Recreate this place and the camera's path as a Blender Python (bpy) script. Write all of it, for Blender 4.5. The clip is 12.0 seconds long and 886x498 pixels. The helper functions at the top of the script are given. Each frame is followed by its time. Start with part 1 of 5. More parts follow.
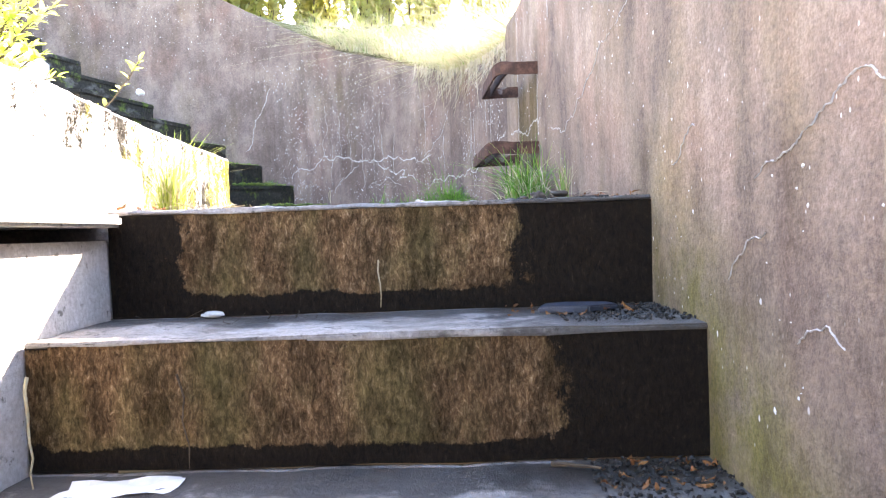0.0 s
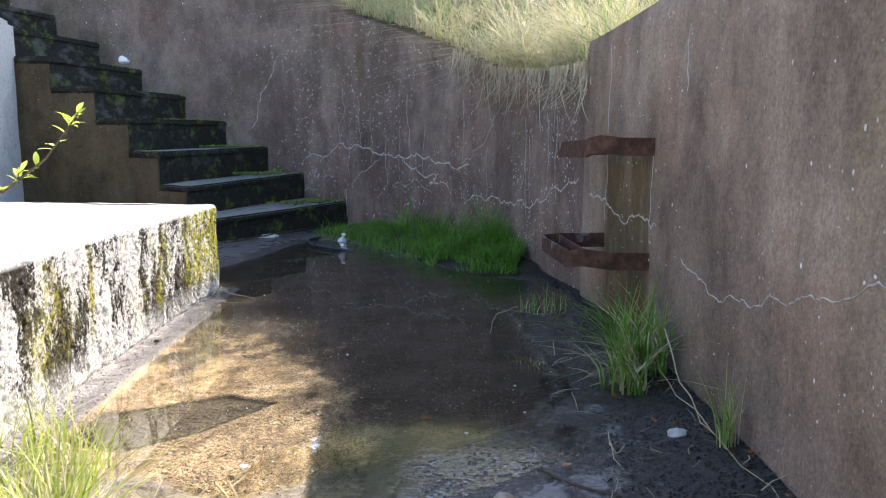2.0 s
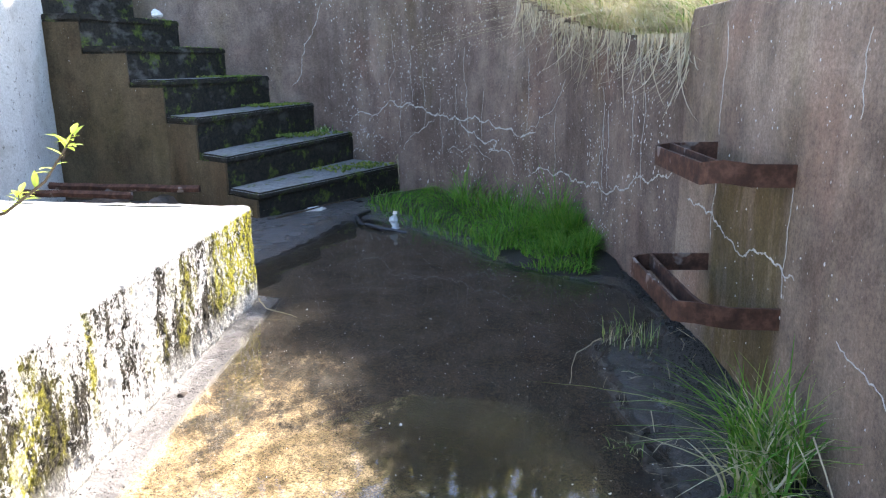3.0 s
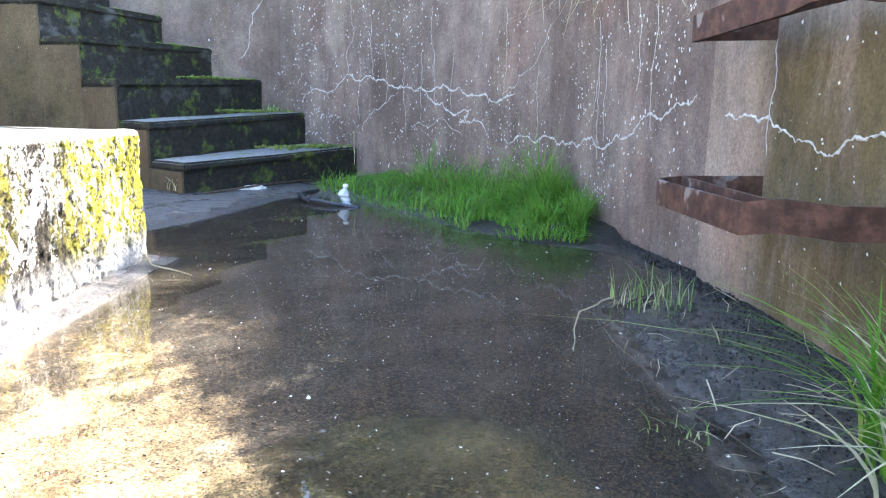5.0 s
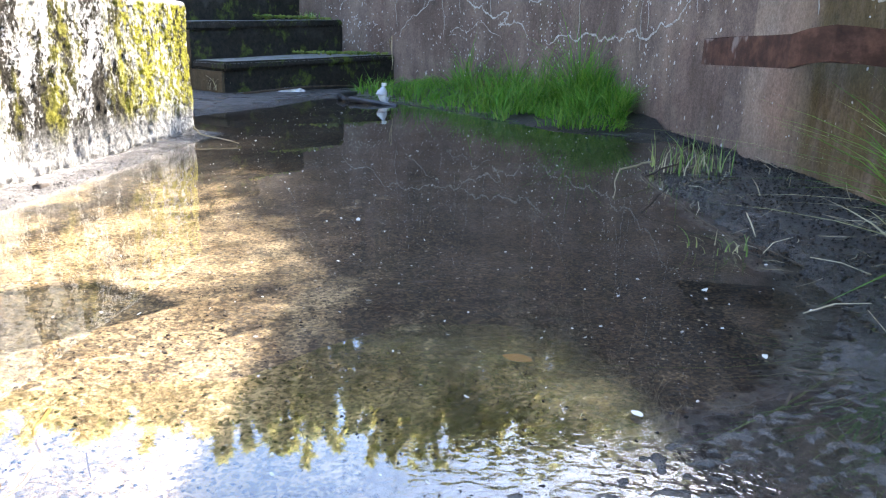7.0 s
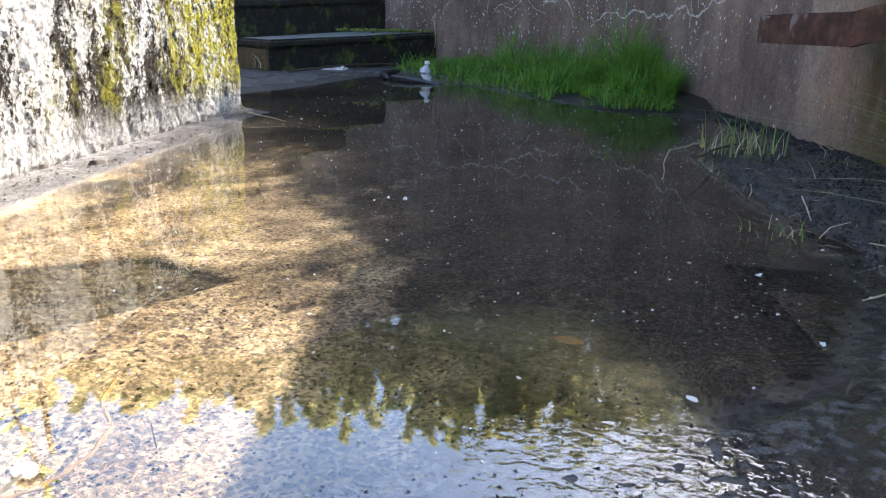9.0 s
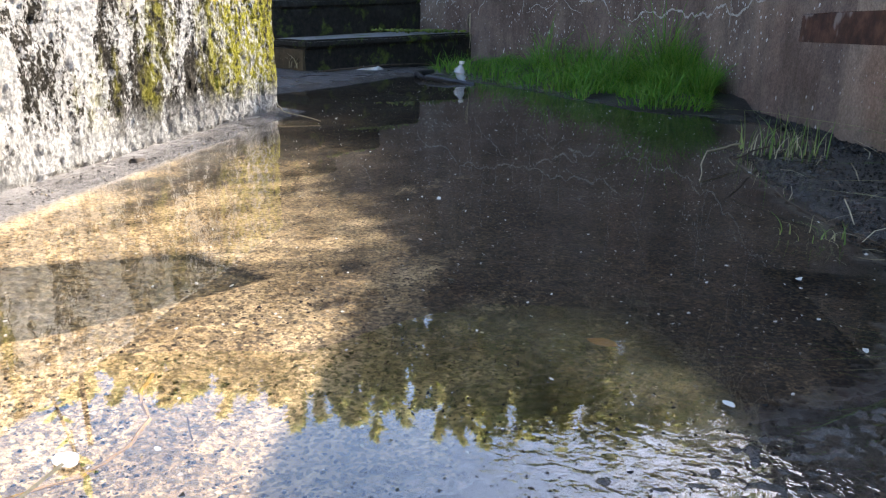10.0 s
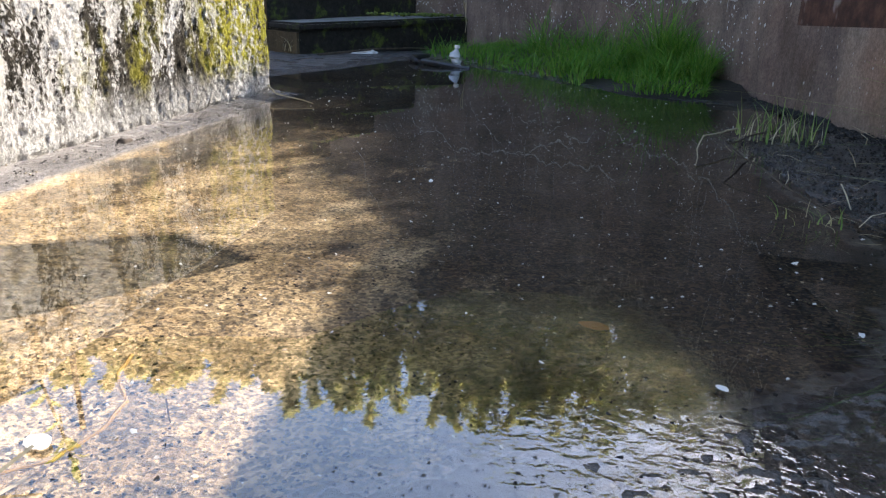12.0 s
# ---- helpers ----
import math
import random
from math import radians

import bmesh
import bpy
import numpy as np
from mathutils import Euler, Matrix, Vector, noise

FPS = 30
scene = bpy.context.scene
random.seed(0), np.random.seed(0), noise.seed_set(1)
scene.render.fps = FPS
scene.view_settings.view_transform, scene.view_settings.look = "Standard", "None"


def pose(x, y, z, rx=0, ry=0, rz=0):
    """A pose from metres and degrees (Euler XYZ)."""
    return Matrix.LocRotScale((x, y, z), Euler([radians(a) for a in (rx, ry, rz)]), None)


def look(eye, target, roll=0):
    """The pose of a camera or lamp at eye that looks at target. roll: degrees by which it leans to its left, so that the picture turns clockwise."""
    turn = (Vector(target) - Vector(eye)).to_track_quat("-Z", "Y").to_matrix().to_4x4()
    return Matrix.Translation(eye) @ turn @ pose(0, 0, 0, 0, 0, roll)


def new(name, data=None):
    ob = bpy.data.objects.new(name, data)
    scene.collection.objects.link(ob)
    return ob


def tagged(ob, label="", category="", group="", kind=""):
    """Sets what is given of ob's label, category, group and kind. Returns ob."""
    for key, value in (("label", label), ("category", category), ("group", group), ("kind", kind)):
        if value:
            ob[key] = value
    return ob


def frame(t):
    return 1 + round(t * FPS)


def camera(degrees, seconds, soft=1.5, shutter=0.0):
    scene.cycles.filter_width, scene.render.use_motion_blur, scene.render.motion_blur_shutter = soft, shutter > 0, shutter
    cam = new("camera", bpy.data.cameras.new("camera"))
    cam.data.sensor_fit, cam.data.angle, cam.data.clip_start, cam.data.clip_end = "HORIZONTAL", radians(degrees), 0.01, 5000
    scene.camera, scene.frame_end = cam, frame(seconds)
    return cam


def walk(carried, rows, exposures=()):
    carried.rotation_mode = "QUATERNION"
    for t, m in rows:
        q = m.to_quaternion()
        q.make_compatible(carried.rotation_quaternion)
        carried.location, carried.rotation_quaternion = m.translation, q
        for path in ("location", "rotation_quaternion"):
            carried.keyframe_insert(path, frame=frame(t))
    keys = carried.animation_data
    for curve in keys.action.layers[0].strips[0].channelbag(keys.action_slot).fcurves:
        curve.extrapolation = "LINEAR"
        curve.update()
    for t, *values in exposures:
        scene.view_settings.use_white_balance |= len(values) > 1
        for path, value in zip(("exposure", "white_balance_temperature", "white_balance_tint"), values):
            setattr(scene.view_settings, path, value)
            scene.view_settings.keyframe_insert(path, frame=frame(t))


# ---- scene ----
cam = camera(63.4, 12.0, soft=1.2)
PATH = [
    (0, (-0.34, -1.4501, -0.055), (-0.3639, 0.5494, -0.107), -1.8),
    (0.2, (-0.3582, -1.3369, 0.022), (-0.4821, 0.658, -0.037), -2.1),
    (0.5, (-0.3957, -1.1942, 0.095), (-0.5978, 0.7937, 0.021), -1.3),
    (1, (-0.3929, -0.9618, 0.263), (-0.4221, 1.0317, 0.102), 0.1),
    (1.5, (-0.4428, -0.7613, 0.426), (-0.6379, 1.2159, 0.198), -0.4),
    (2, (-0.4911, -0.5386, 0.589), (-0.5528, 1.4412, 0.31), 0.3),
    (2.5, (-0.5046, -0.3304, 0.697), (-0.5761, 1.6372, 0.344), 0.3),
    (3, (-0.5555, -0.096, 0.822), (-0.7607, 1.8333, 0.337), -0.6),
    (3.2, (-0.5727, -0.0219, 0.908), (-0.6703, 1.9042, 0.379), 0.4),
    (4.8, (-0.5816, 0.4858, 0.503), (-0.6926, 2.4453, 0.123), 0.6),
    (5, (-0.5681, 0.4625, 0.42), (-0.6913, 2.4226, 0.04), 0.9),
    (5.5, (-0.5677, 0.4451, 0.349), (-0.7373, 2.4026, -0.028), 1.4),
    (6, (-0.5797, 0.422, 0.319), (-0.7685, 2.3611, -0.134), 1.4),
    (6.5, (-0.5814, 0.404, 0.269), (-0.7954, 2.3157, -0.28), 1.2),
    (6.7, (-0.5815, 0.3938, 0.263), (-0.7814, 2.3097, -0.278), 1.5),
    (8.3, (-0.5788, 0.3871, 0.268), (-0.8037, 2.2714, -0.365), 1.5),
    (8.5, (-0.588, 0.3921, 0.262), (-0.8122, 2.2794, -0.362), 1.6),
    (9, (-0.5939, 0.3882, 0.265), (-0.8971, 2.2696, -0.343), 1.4),
    (9.5, (-0.5943, 0.3863, 0.265), (-0.9537, 2.258, -0.343), 1.3),
    (10, (-0.5949, 0.3884, 0.264), (-0.9865, 2.2526, -0.345), 1.2),
    (10.5, (-0.5943, 0.3914, 0.262), (-0.998, 2.2509, -0.353), 1.4),
    (11, (-0.5942, 0.3965, 0.257), (-0.9933, 2.254, -0.368), 1.7),
    (11.5, (-0.5932, 0.4014, 0.253), (-0.9801, 2.2584, -0.379), 1.6),
    (12, (-0.592, 0.4021, 0.254), (-0.9678, 2.2589, -0.389), 1.7),
]
walk(cam, [(t, look(eye, target, roll)) for t, eye, target, roll in PATH],
     [(0.0, 3.85, 7250, 19), (0.5, 3.35, 6950, 17), (1.0, 2.7, 6850, 16), (1.5, 2.25, 6800, 15), (2.0, 1.98, 6750, 14), (3.0, 2.47, 6600, 13), (3.4, 2.75, 6550, 12), (4.6, 3.55, 6550, 12), (5.5, 3.5, 6550, 12), (6.5, 3.05, 6600, 12), (8.3, 2.4, 6600, 12), (9.5, 2.05, 6750, 13), (12.0, 1.82, 6800, 13)])

# ---- light ----
SUN_TO = Vector((0.79, 1.17, 1.0)).normalized()
world = bpy.data.worlds.new("sky")
scene.world = world
world.use_nodes = True
wn = world.node_tree
sky = wn.nodes.new("ShaderNodeTexSky")
sky.sky_type, sky.sun_disc = "NISHITA", False
sky.sun_elevation = math.asin(SUN_TO.z)
sky.sun_rotation = math.atan2(SUN_TO.x, SUN_TO.y)
sky.dust_density, sky.air_density, sky.ozone_density = 1.6, 1.2, 4.0
wn.links.new(sky.outputs[0], wn.nodes["Background"].inputs[0])
wn.nodes["Background"].inputs[1].default_value = 0.15
sun = new("sun", bpy.data.lights.new("sun", "SUN"))
sun.data.energy, sun.data.angle, sun.data.color = 3.3, radians(0.53), (1.0, 0.95, 0.86)
sun.matrix_world = look((0, 0, 0), -SUN_TO)
sun.location = (6, 9, 9)


# ---- materials ----
class Mat:
    """A small node-tree builder."""

    def __init__(self, name, rough=0.85, spec=0.4):
        self.m = bpy.data.materials.new(name)
        self.m.use_nodes = True
        self.t = self.m.node_tree
        self.b = self.t.nodes["Principled BSDF"]
        self.b.inputs["Roughness"].default_value = rough
        self.b.inputs["Specular IOR Level"].default_value = spec
        self.co = self.t.nodes.new("ShaderNodeTexCoord").outputs["Object"]

    def node(self, kind, **links):
        n = self.t.nodes.new(kind)
        for k, v in links.items():
            self.put(n.inputs[k.replace("_", " ")], v)
        return n

    def put(self, sock, v):
        if isinstance(v, bpy.types.NodeSocket):
            self.t.links.new(v, sock)
        else:
            sock.default_value = v

    def scaled(self, s):
        n = self.t.nodes.new("ShaderNodeMapping")
        self.t.links.new(self.co, n.inputs[0])
        n.inputs["Scale"].default_value = s
        return n.outputs[0]

    def noise(self, scale, detail=6.0, rough=0.6, stretch=(1, 1, 1), distort=0.0):
        return self.node("ShaderNodeTexNoise", Vector=self.scaled(stretch), Scale=scale, Detail=detail, Roughness=rough, Distortion=distort).outputs[0]

    def voronoi(self, scale, stretch=(1, 1, 1), rand=1.0):
        return self.node("ShaderNodeTexVoronoi", Vector=self.scaled(stretch), Scale=scale, Randomness=rand).outputs[0]

    def ramp(self, fac, *stops):
        n = self.t.nodes.new("ShaderNodeValToRGB")
        self.put(n.inputs[0], fac)
        while len(n.color_ramp.elements) < len(stops):
            n.color_ramp.elements.new(0.5)
        for e, (p, c) in zip(n.color_ramp.elements, stops):
            e.position = p
            e.color = (c, c, c, 1) if isinstance(c, (int, float)) else (*c, 1)
        return n.outputs[0]

    def mix(self, fac, a, b, mode="MIX"):
        n = self.t.nodes.new("ShaderNodeMix")
        n.data_type, n.blend_type = "RGBA", mode
        self.put(n.inputs[0], fac)
        for s, v in ((n.inputs[6], a), (n.inputs[7], b)):
            self.put(s, (*v, 1) if isinstance(v, tuple) and len(v) == 3 else v)
        return n.outputs[2]

    def maths(self, op, a, b=0.0, c=0.0):
        n = self.t.nodes.new("ShaderNodeMath")
        n.operation = op
        self.put(n.inputs[0], a)
        self.put(n.inputs[1], b)
        self.put(n.inputs[2], c)
        return n.outputs[0]

    def height(self, axis=2):
        n = self.node("ShaderNodeSeparateXYZ", Vector=self.co)
        return n.outputs[axis]

    def window(self, axis, lo, hi, soft):
        """1 between lo and hi along an axis, with soft ends."""
        v = self.height(axis)
        a = self.node("ShaderNodeMapRange", Value=v, From_Min=lo - soft, From_Max=lo + soft).outputs[0]
        b = self.node("ShaderNodeMapRange", Value=v, From_Min=hi + soft, From_Max=hi - soft).outputs[0]
        return self.maths("MULTIPLY", a, b)

    def done(self, color, bump=None, strength=0.4, dist=0.01, rough=None):
        self.put(self.b.inputs["Base Color"], (*color, 1) if isinstance(color, tuple) else color)
        if bump is not None:
            n = self.node("ShaderNodeBump", Height=bump, Strength=strength, Distance=dist)
            self.t.links.new(n.outputs[0], self.b.inputs["Normal"])
        if rough is not None:
            self.put(self.b.inputs["Roughness"], rough)
        return self.m


def wall_material(name, specks=1.0, tone=(1.0, 1.0, 1.0), rung=None):
    """Old grey-brown render with water streaks, lichen specks and pinkish patches."""
    k = Mat(name, 0.9, 0.25)
    patch = k.noise(2.2, 8, 0.68, (1, 1, 0.75))
    base = k.ramp(patch, (0.3, (0.14, 0.105, 0.09)), (0.5, (0.265, 0.208, 0.178)), (0.68, (0.43, 0.36, 0.31)))
    pink = k.ramp(k.noise(2.3, 3, 0.5), (0.54, 0.0), (0.7, 0.5))
    base = k.mix(pink, base, (0.32, 0.195, 0.15))
    streak = k.ramp(k.noise(11, 5, 0.65, (1, 1, 0.10)), (0.36, 0.0), (0.62, 1.0))
    base = k.mix(k.maths("MULTIPLY", streak, 0.22), base, (0.50, 0.445, 0.395))
    dark = k.ramp(k.noise(8, 5, 0.6, (1, 1, 0.14)), (0.52, 0.0), (0.74, 0.7))
    base = k.mix(dark, base, (0.20, 0.17, 0.135))
    olive = k.ramp(k.noise(3.1, 4, 0.6, (1, 1, 0.35)), (0.56, 0.0), (0.74, 0.55))
    base = k.mix(olive, base, (0.26, 0.22, 0.12))
    if rung:
        for y, z in ((-0.04, 0.0), (-0.34, -0.21), (-0.64, -0.43)):
            damp = k.maths("MULTIPLY", k.window(1, y - 0.035, y + 0.02, 0.035), k.window(2, z - 0.26, z - 0.05, 0.06))
            damp = k.maths("MULTIPLY", damp, k.ramp(k.noise(20, 5, 0.7), (0.34, 0.2), (0.6, 0.9)))
            base = k.mix(damp, base, (0.11, 0.10, 0.022))
        under = k.maths("MULTIPLY", k.window(1, *rung, 0.03), k.node("ShaderNodeMapRange", Value=k.height(2), From_Min=0.62, From_Max=0.56).outputs[0])
        under = k.maths("MULTIPLY", under, k.ramp(k.noise(16, 5, 0.65, (1, 1, 0.25)), (0.32, 0.15), (0.54, 0.85)))
        base = k.mix(under, base, (0.13, 0.105, 0.042))
        algae = k.maths("MULTIPLY", k.node("ShaderNodeMapRange", Value=k.height(1), From_Min=0.15, From_Max=-0.25).outputs[0], k.node("ShaderNodeMapRange", Value=k.maths("SUBTRACT", k.height(2), k.maths("MULTIPLY", k.height(1), 0.717)), From_Min=0.26, From_Max=0.02).outputs[0])
        algae = k.maths("MULTIPLY", algae, k.ramp(k.noise(9, 6, 0.7), (0.34, 0.25), (0.6, 0.9)))
        base = k.mix(algae, base, (0.20, 0.19, 0.055))
    pock = k.ramp(k.noise(62, 5, 0.8), (0.40, 0.62), (0.52, 1.0), (0.66, 1.3))
    base = k.mix(0.4, base, pock, "MULTIPLY")
    fine = k.noise(130, 6, 0.78)
    base = k.mix(0.7, base, k.ramp(fine, (0.3, 0.45), (0.7, 1.5)), "MULTIPLY")
    blot = k.ramp(k.noise(5.5, 7, 0.72, (1, 1, 0.6)), (0.36, 0.62), (0.5, 1.0), (0.64, 1.25))
    base = k.mix(0.8, base, blot, "MULTIPLY")
    base = k.mix(1.0, base, tone, "MULTIPLY")
    zone = k.ramp(k.noise(1.3, 2, 0.5), (0.40, 0.0), (0.60, 1.0))
    dot = k.ramp(k.voronoi(23, (1, 1, 0.62)), (0.07 * specks, 1.0), (0.12 * specks, 0.0))
    dot2 = k.ramp(k.voronoi(60, (1, 1, 0.6)), (0.10 * specks, 1.0), (0.17 * specks, 0.0))
    keep = k.ramp(k.noise(34, 2, 0.5), (0.50, 0.0), (0.56, 1.0))
    keep2 = k.ramp(k.noise(21, 2, 0.5, (1.1, 0.9, 1.0)), (0.50, 0.0), (0.58, 1.0))
    white = k.maths("MULTIPLY", k.maths("MULTIPLY", dot, keep), k.maths("ADD", k.maths("MULTIPLY", zone, 0.8), 0.2))
    white2 = k.maths("MULTIPLY", k.maths("MULTIPLY", dot2, keep2), zone)
    base = k.mix(k.maths("MAXIMUM", white, k.maths("MULTIPLY", white2, 0.7)), base, (0.78, 0.76, 0.72))
    bump = k.maths("ADD", k.noise(75, 5, 0.7), k.maths("MULTIPLY", k.noise(9, 4, 0.6), 1.5))
    return k.done(base, k.maths("ADD", bump, k.maths("MULTIPLY", k.noise(190, 3, 0.7), 0.7)), 0.75, 0.006)


M_WALL = wall_material("weathered_wall", 1.0, (0.60, 0.53, 0.495))
M_NEARWALL = wall_material("weathered_near_wall", 0.7, (0.75, 0.67, 0.59), (1.50, 1.98))


def riser_material():
    """Wet black-brown concrete with a rubbed sandy patch where the dirt has worn away."""
    k = Mat("step_riser", 0.95, 0.08)
    grain = k.noise(135, 7, 0.82, (1, 1, 0.42), 0.6)
    tan = k.ramp(grain, (0.34, (0.022, 0.012, 0.006)), (0.47, (0.085, 0.048, 0.022)), (0.57, (0.165, 0.100, 0.050)), (0.70, (0.40, 0.28, 0.17)))
    tan = k.mix(k.ramp(k.noise(6, 5, 0.65, (1, 1, 0.5)), (0.46, 0.0), (0.68, 0.75)), tan, k.ramp(grain, (0.35, (0.05, 0.04, 0.013)), (0.7, (0.19, 0.15, 0.06))))
    tan = k.mix(0.85, tan, k.ramp(k.noise(17, 6, 0.75, (1, 1, 0.5)), (0.36, 0.35), (0.5, 0.9), (0.64, 1.6)), "MULTIPLY")
    black = k.ramp(grain, (0.35, (0.006, 0.0045, 0.004)), (0.6, (0.020, 0.014, 0.009)), (0.75, (0.06, 0.042, 0.028)))
    edge = k.noise(11, 8, 0.78, (1, 1, 0.7))
    bigger = k.noise(2.6, 3, 0.6)
    lower = k.node("ShaderNodeMapRange", Value=k.height(2), From_Min=-0.20, From_Max=-0.24).outputs[0]
    wide = k.window(0, -1.05, -0.16, 0.07)
    narrow = k.window(0, -0.87, -0.22, 0.07)
    across = k.maths("ADD", k.maths("MULTIPLY", wide, lower), k.maths("MULTIPLY", narrow, k.maths("SUBTRACT", 1.0, lower)))
    mod = k.maths("MODULO", k.maths("ADD", k.height(2), 10 * 0.215), 0.215)
    low = k.node("ShaderNodeMapRange", Value=mod, From_Min=0.02, From_Max=0.06).outputs[0]
    f = k.maths("ADD", k.maths("MULTIPLY", across, low), k.maths("MULTIPLY", k.maths("SUBTRACT", edge, 0.5), 1.6))
    f = k.maths("ADD", f, k.maths("MULTIPLY", k.maths("SUBTRACT", bigger, 0.5), 0.9))
    f = k.ramp(f, (0.46, 0.0), (0.56, 1.0))
    return k.done(k.mix(f, black, tan), k.maths("ADD", grain, edge), 0.7, 0.008)


def slab_material(name="cement_slab", pool=True):
    """Pale cement slab with damp stains; tan silt where the pool lies on it."""
    k = Mat(name, 0.6, 0.5)
    big = k.noise(3.0, 5, 0.6)
    dry = k.ramp(big, (0.3, (0.25, 0.222, 0.198)), (0.7, (0.45, 0.41, 0.375)))
    grit = k.noise(150, 4, 0.75)
    dry = k.mix(0.8, dry, k.ramp(grit, (0.3, 0.5), (0.7, 1.25)), "MULTIPLY")
    silt_tone = k.noise(9, 6, 0.65, (1.6, 1, 1))
    silt = k.ramp(silt_tone, (0.34, (0.105, 0.070, 0.032)), (0.50, (0.25, 0.175, 0.088)), (0.70, (0.42, 0.315, 0.185)))
    grain = k.node("ShaderNodeSeparateXYZ", Vector=k.node("ShaderNodeTexVoronoi", Vector=k.co, Scale=330.0).outputs["Color"]).outputs[0]
    grain = k.maths("ADD", k.maths("MULTIPLY", grain, 0.55), k.maths("MULTIPLY", k.noise(120, 6, 0.85), 0.55))
    silt = k.mix(1.0, silt, k.ramp(grain, (0.22, 0.2), (0.5, 0.9), (0.76, 1.9)), "MULTIPLY")
    # Patchy dark mud, with the shaded far and right side darkened in the colour.
    mud_shade = k.maths("ADD", k.noise(4.5, 7, 0.75, (1.5, 1, 1)), k.node("ShaderNodeMapRange", Value=k.height(1), From_Min=0.7, From_Max=2.2, To_Min=-0.09, To_Max=0.42).outputs[0])
    mud_shade = k.ramp(k.maths("ADD", mud_shade, k.node("ShaderNodeMapRange", Value=k.height(0), From_Min=-1.0, From_Max=-0.55, To_Min=-0.20, To_Max=0.12).outputs[0]), (0.43, 0.0), (0.55, 0.95))
    silt = k.mix(mud_shade, silt, k.ramp(grain, (0.28, (0.003, 0.002, 0.001)), (0.55, (0.012, 0.0080, 0.0040)), (0.80, (0.085, 0.056, 0.028))))
    clump = k.ramp(k.noise(44, 5, 0.75), (0.58, 0.0), (0.66, 0.8))
    silt = k.mix(clump, silt, (0.03, 0.024, 0.015))
    dots = k.ramp(k.voronoi(38), (0.05, 1.0), (0.085, 0.0))
    silt = k.mix(k.maths("MULTIPLY", dots, 0.8), silt, (0.5, 0.45, 0.38))
    if pool:
        damp = k.ramp(k.maths("ADD", k.noise(5, 5, 0.65), k.node("ShaderNodeMapRange", Value=k.height(1), From_Min=1.4, From_Max=2.6, To_Min=-0.3, To_Max=0.3).outputs[0]), (0.42, 0.0), (0.58, 0.85))
        dry = k.mix(damp, dry, (0.045, 0.043, 0.042))
        joint = k.maths("ADD", k.window(1, 0.322, 0.352, 0.012), k.maths("MULTIPLY", k.maths("SUBTRACT", k.noise(24, 5, 0.7), 0.55), 1.6))
        dry = k.mix(k.ramp(joint, (0.45, 0.0), (0.6, 0.95)), dry, (0.016, 0.014, 0.012))
        # darker olive tone on the lowest part of the bed
        low_tone = k.node("ShaderNodeMapRange", Value=k.height(2), From_Min=-0.0255, From_Max=-0.0285).outputs[0]
        silt = k.mix(low_tone, silt, k.ramp(grain, (0.3, (0.014, 0.010, 0.003)), (0.6, (0.050, 0.036, 0.012)), (0.8, (0.17, 0.125, 0.055))))
        deep = k.node("ShaderNodeMapRange", Value=k.height(2), From_Min=-0.003, From_Max=-0.010).outputs[0]
        deep = k.maths("MULTIPLY", deep, k.node("ShaderNodeMapRange", Value=k.height(1), From_Min=0.36, From_Max=0.42).outputs[0])
        col = k.mix(deep, dry, silt)
    else:
        col = k.mix(k.ramp(k.noise(7, 7, 0.72), (0.47, 0.0), (0.62, 0.75)), dry, (0.085, 0.072, 0.055))
        col = k.mix(k.ramp(k.noise(40, 4, 0.7), (0.58, 0.0), (0.66, 0.8)), col, (0.05, 0.042, 0.032))
        # each tread gets darker towards its back, with a ragged edge
        inner = k.maths("MODULO", k.maths("ADD", k.height(1), 3.02), 0.30)
        back_tone = k.maths("ADD", k.node("ShaderNodeMapRange", Value=inner, From_Min=0.10, From_Max=0.27, To_Min=-0.25, To_Max=0.3).outputs[0], k.noise(11, 6, 0.7))
        col = k.mix(k.ramp(back_tone, (0.46, 0.0), (0.60, 0.9)), col, (0.05, 0.044, 0.038))
    muck = k.ramp(k.maths("ADD", k.noise(14, 6, 0.7), k.node("ShaderNodeMapRange", Value=k.height(0), From_Min=-0.45, From_Max=0.0, To_Min=-0.24, To_Max=0.32).outputs[0]), (0.44, 0.0), (0.56, 1.0))
    muck = k.maths("MULTIPLY", muck, k.node("ShaderNodeMapRange", Value=k.height(1), From_Min=-0.6, From_Max=0.35, To_Min=0.6, To_Max=1.0).outputs[0])
    col = k.mix(muck, col, k.ramp(grit, (0.3, (0.012, 0.011, 0.010)), (0.75, (0.055, 0.048, 0.038))))
    rough = k.ramp(k.noise(6, 4, 0.6), (0.35, 0.35), (0.65, 0.75))
    if pool:
        wet = k.node("ShaderNodeMapRange", Value=k.height(2), From_Min=0.012, From_Max=0.004).outputs[0]
        wet = k.maths("MULTIPLY", wet, k.node("ShaderNodeMapRange", Value=k.height(1), From_Min=0.34, From_Max=0.40).outputs[0])
        wet = k.maths("MULTIPLY", wet, k.maths("SUBTRACT", 1.0, deep))
        # Wet tone gets stronger to the right: the shaded side is painted darker.
        wet_shade = k.node("ShaderNodeMapRange", Value=k.height(0), From_Min=-0.80, From_Max=-0.55, To_Min=0.45, To_Max=0.88).outputs[0]
        col = k.mix(k.maths("MULTIPLY", wet, wet_shade), col, (0.045, 0.039, 0.032))
        rough = k.mix(wet, rough, (0.10, 0.10, 0.10))
    return k.done(col, k.maths("ADD", grit, k.maths("MULTIPLY", k.noise(30, 4, 0.6), 1.2)), 0.8, 0.006, rough)


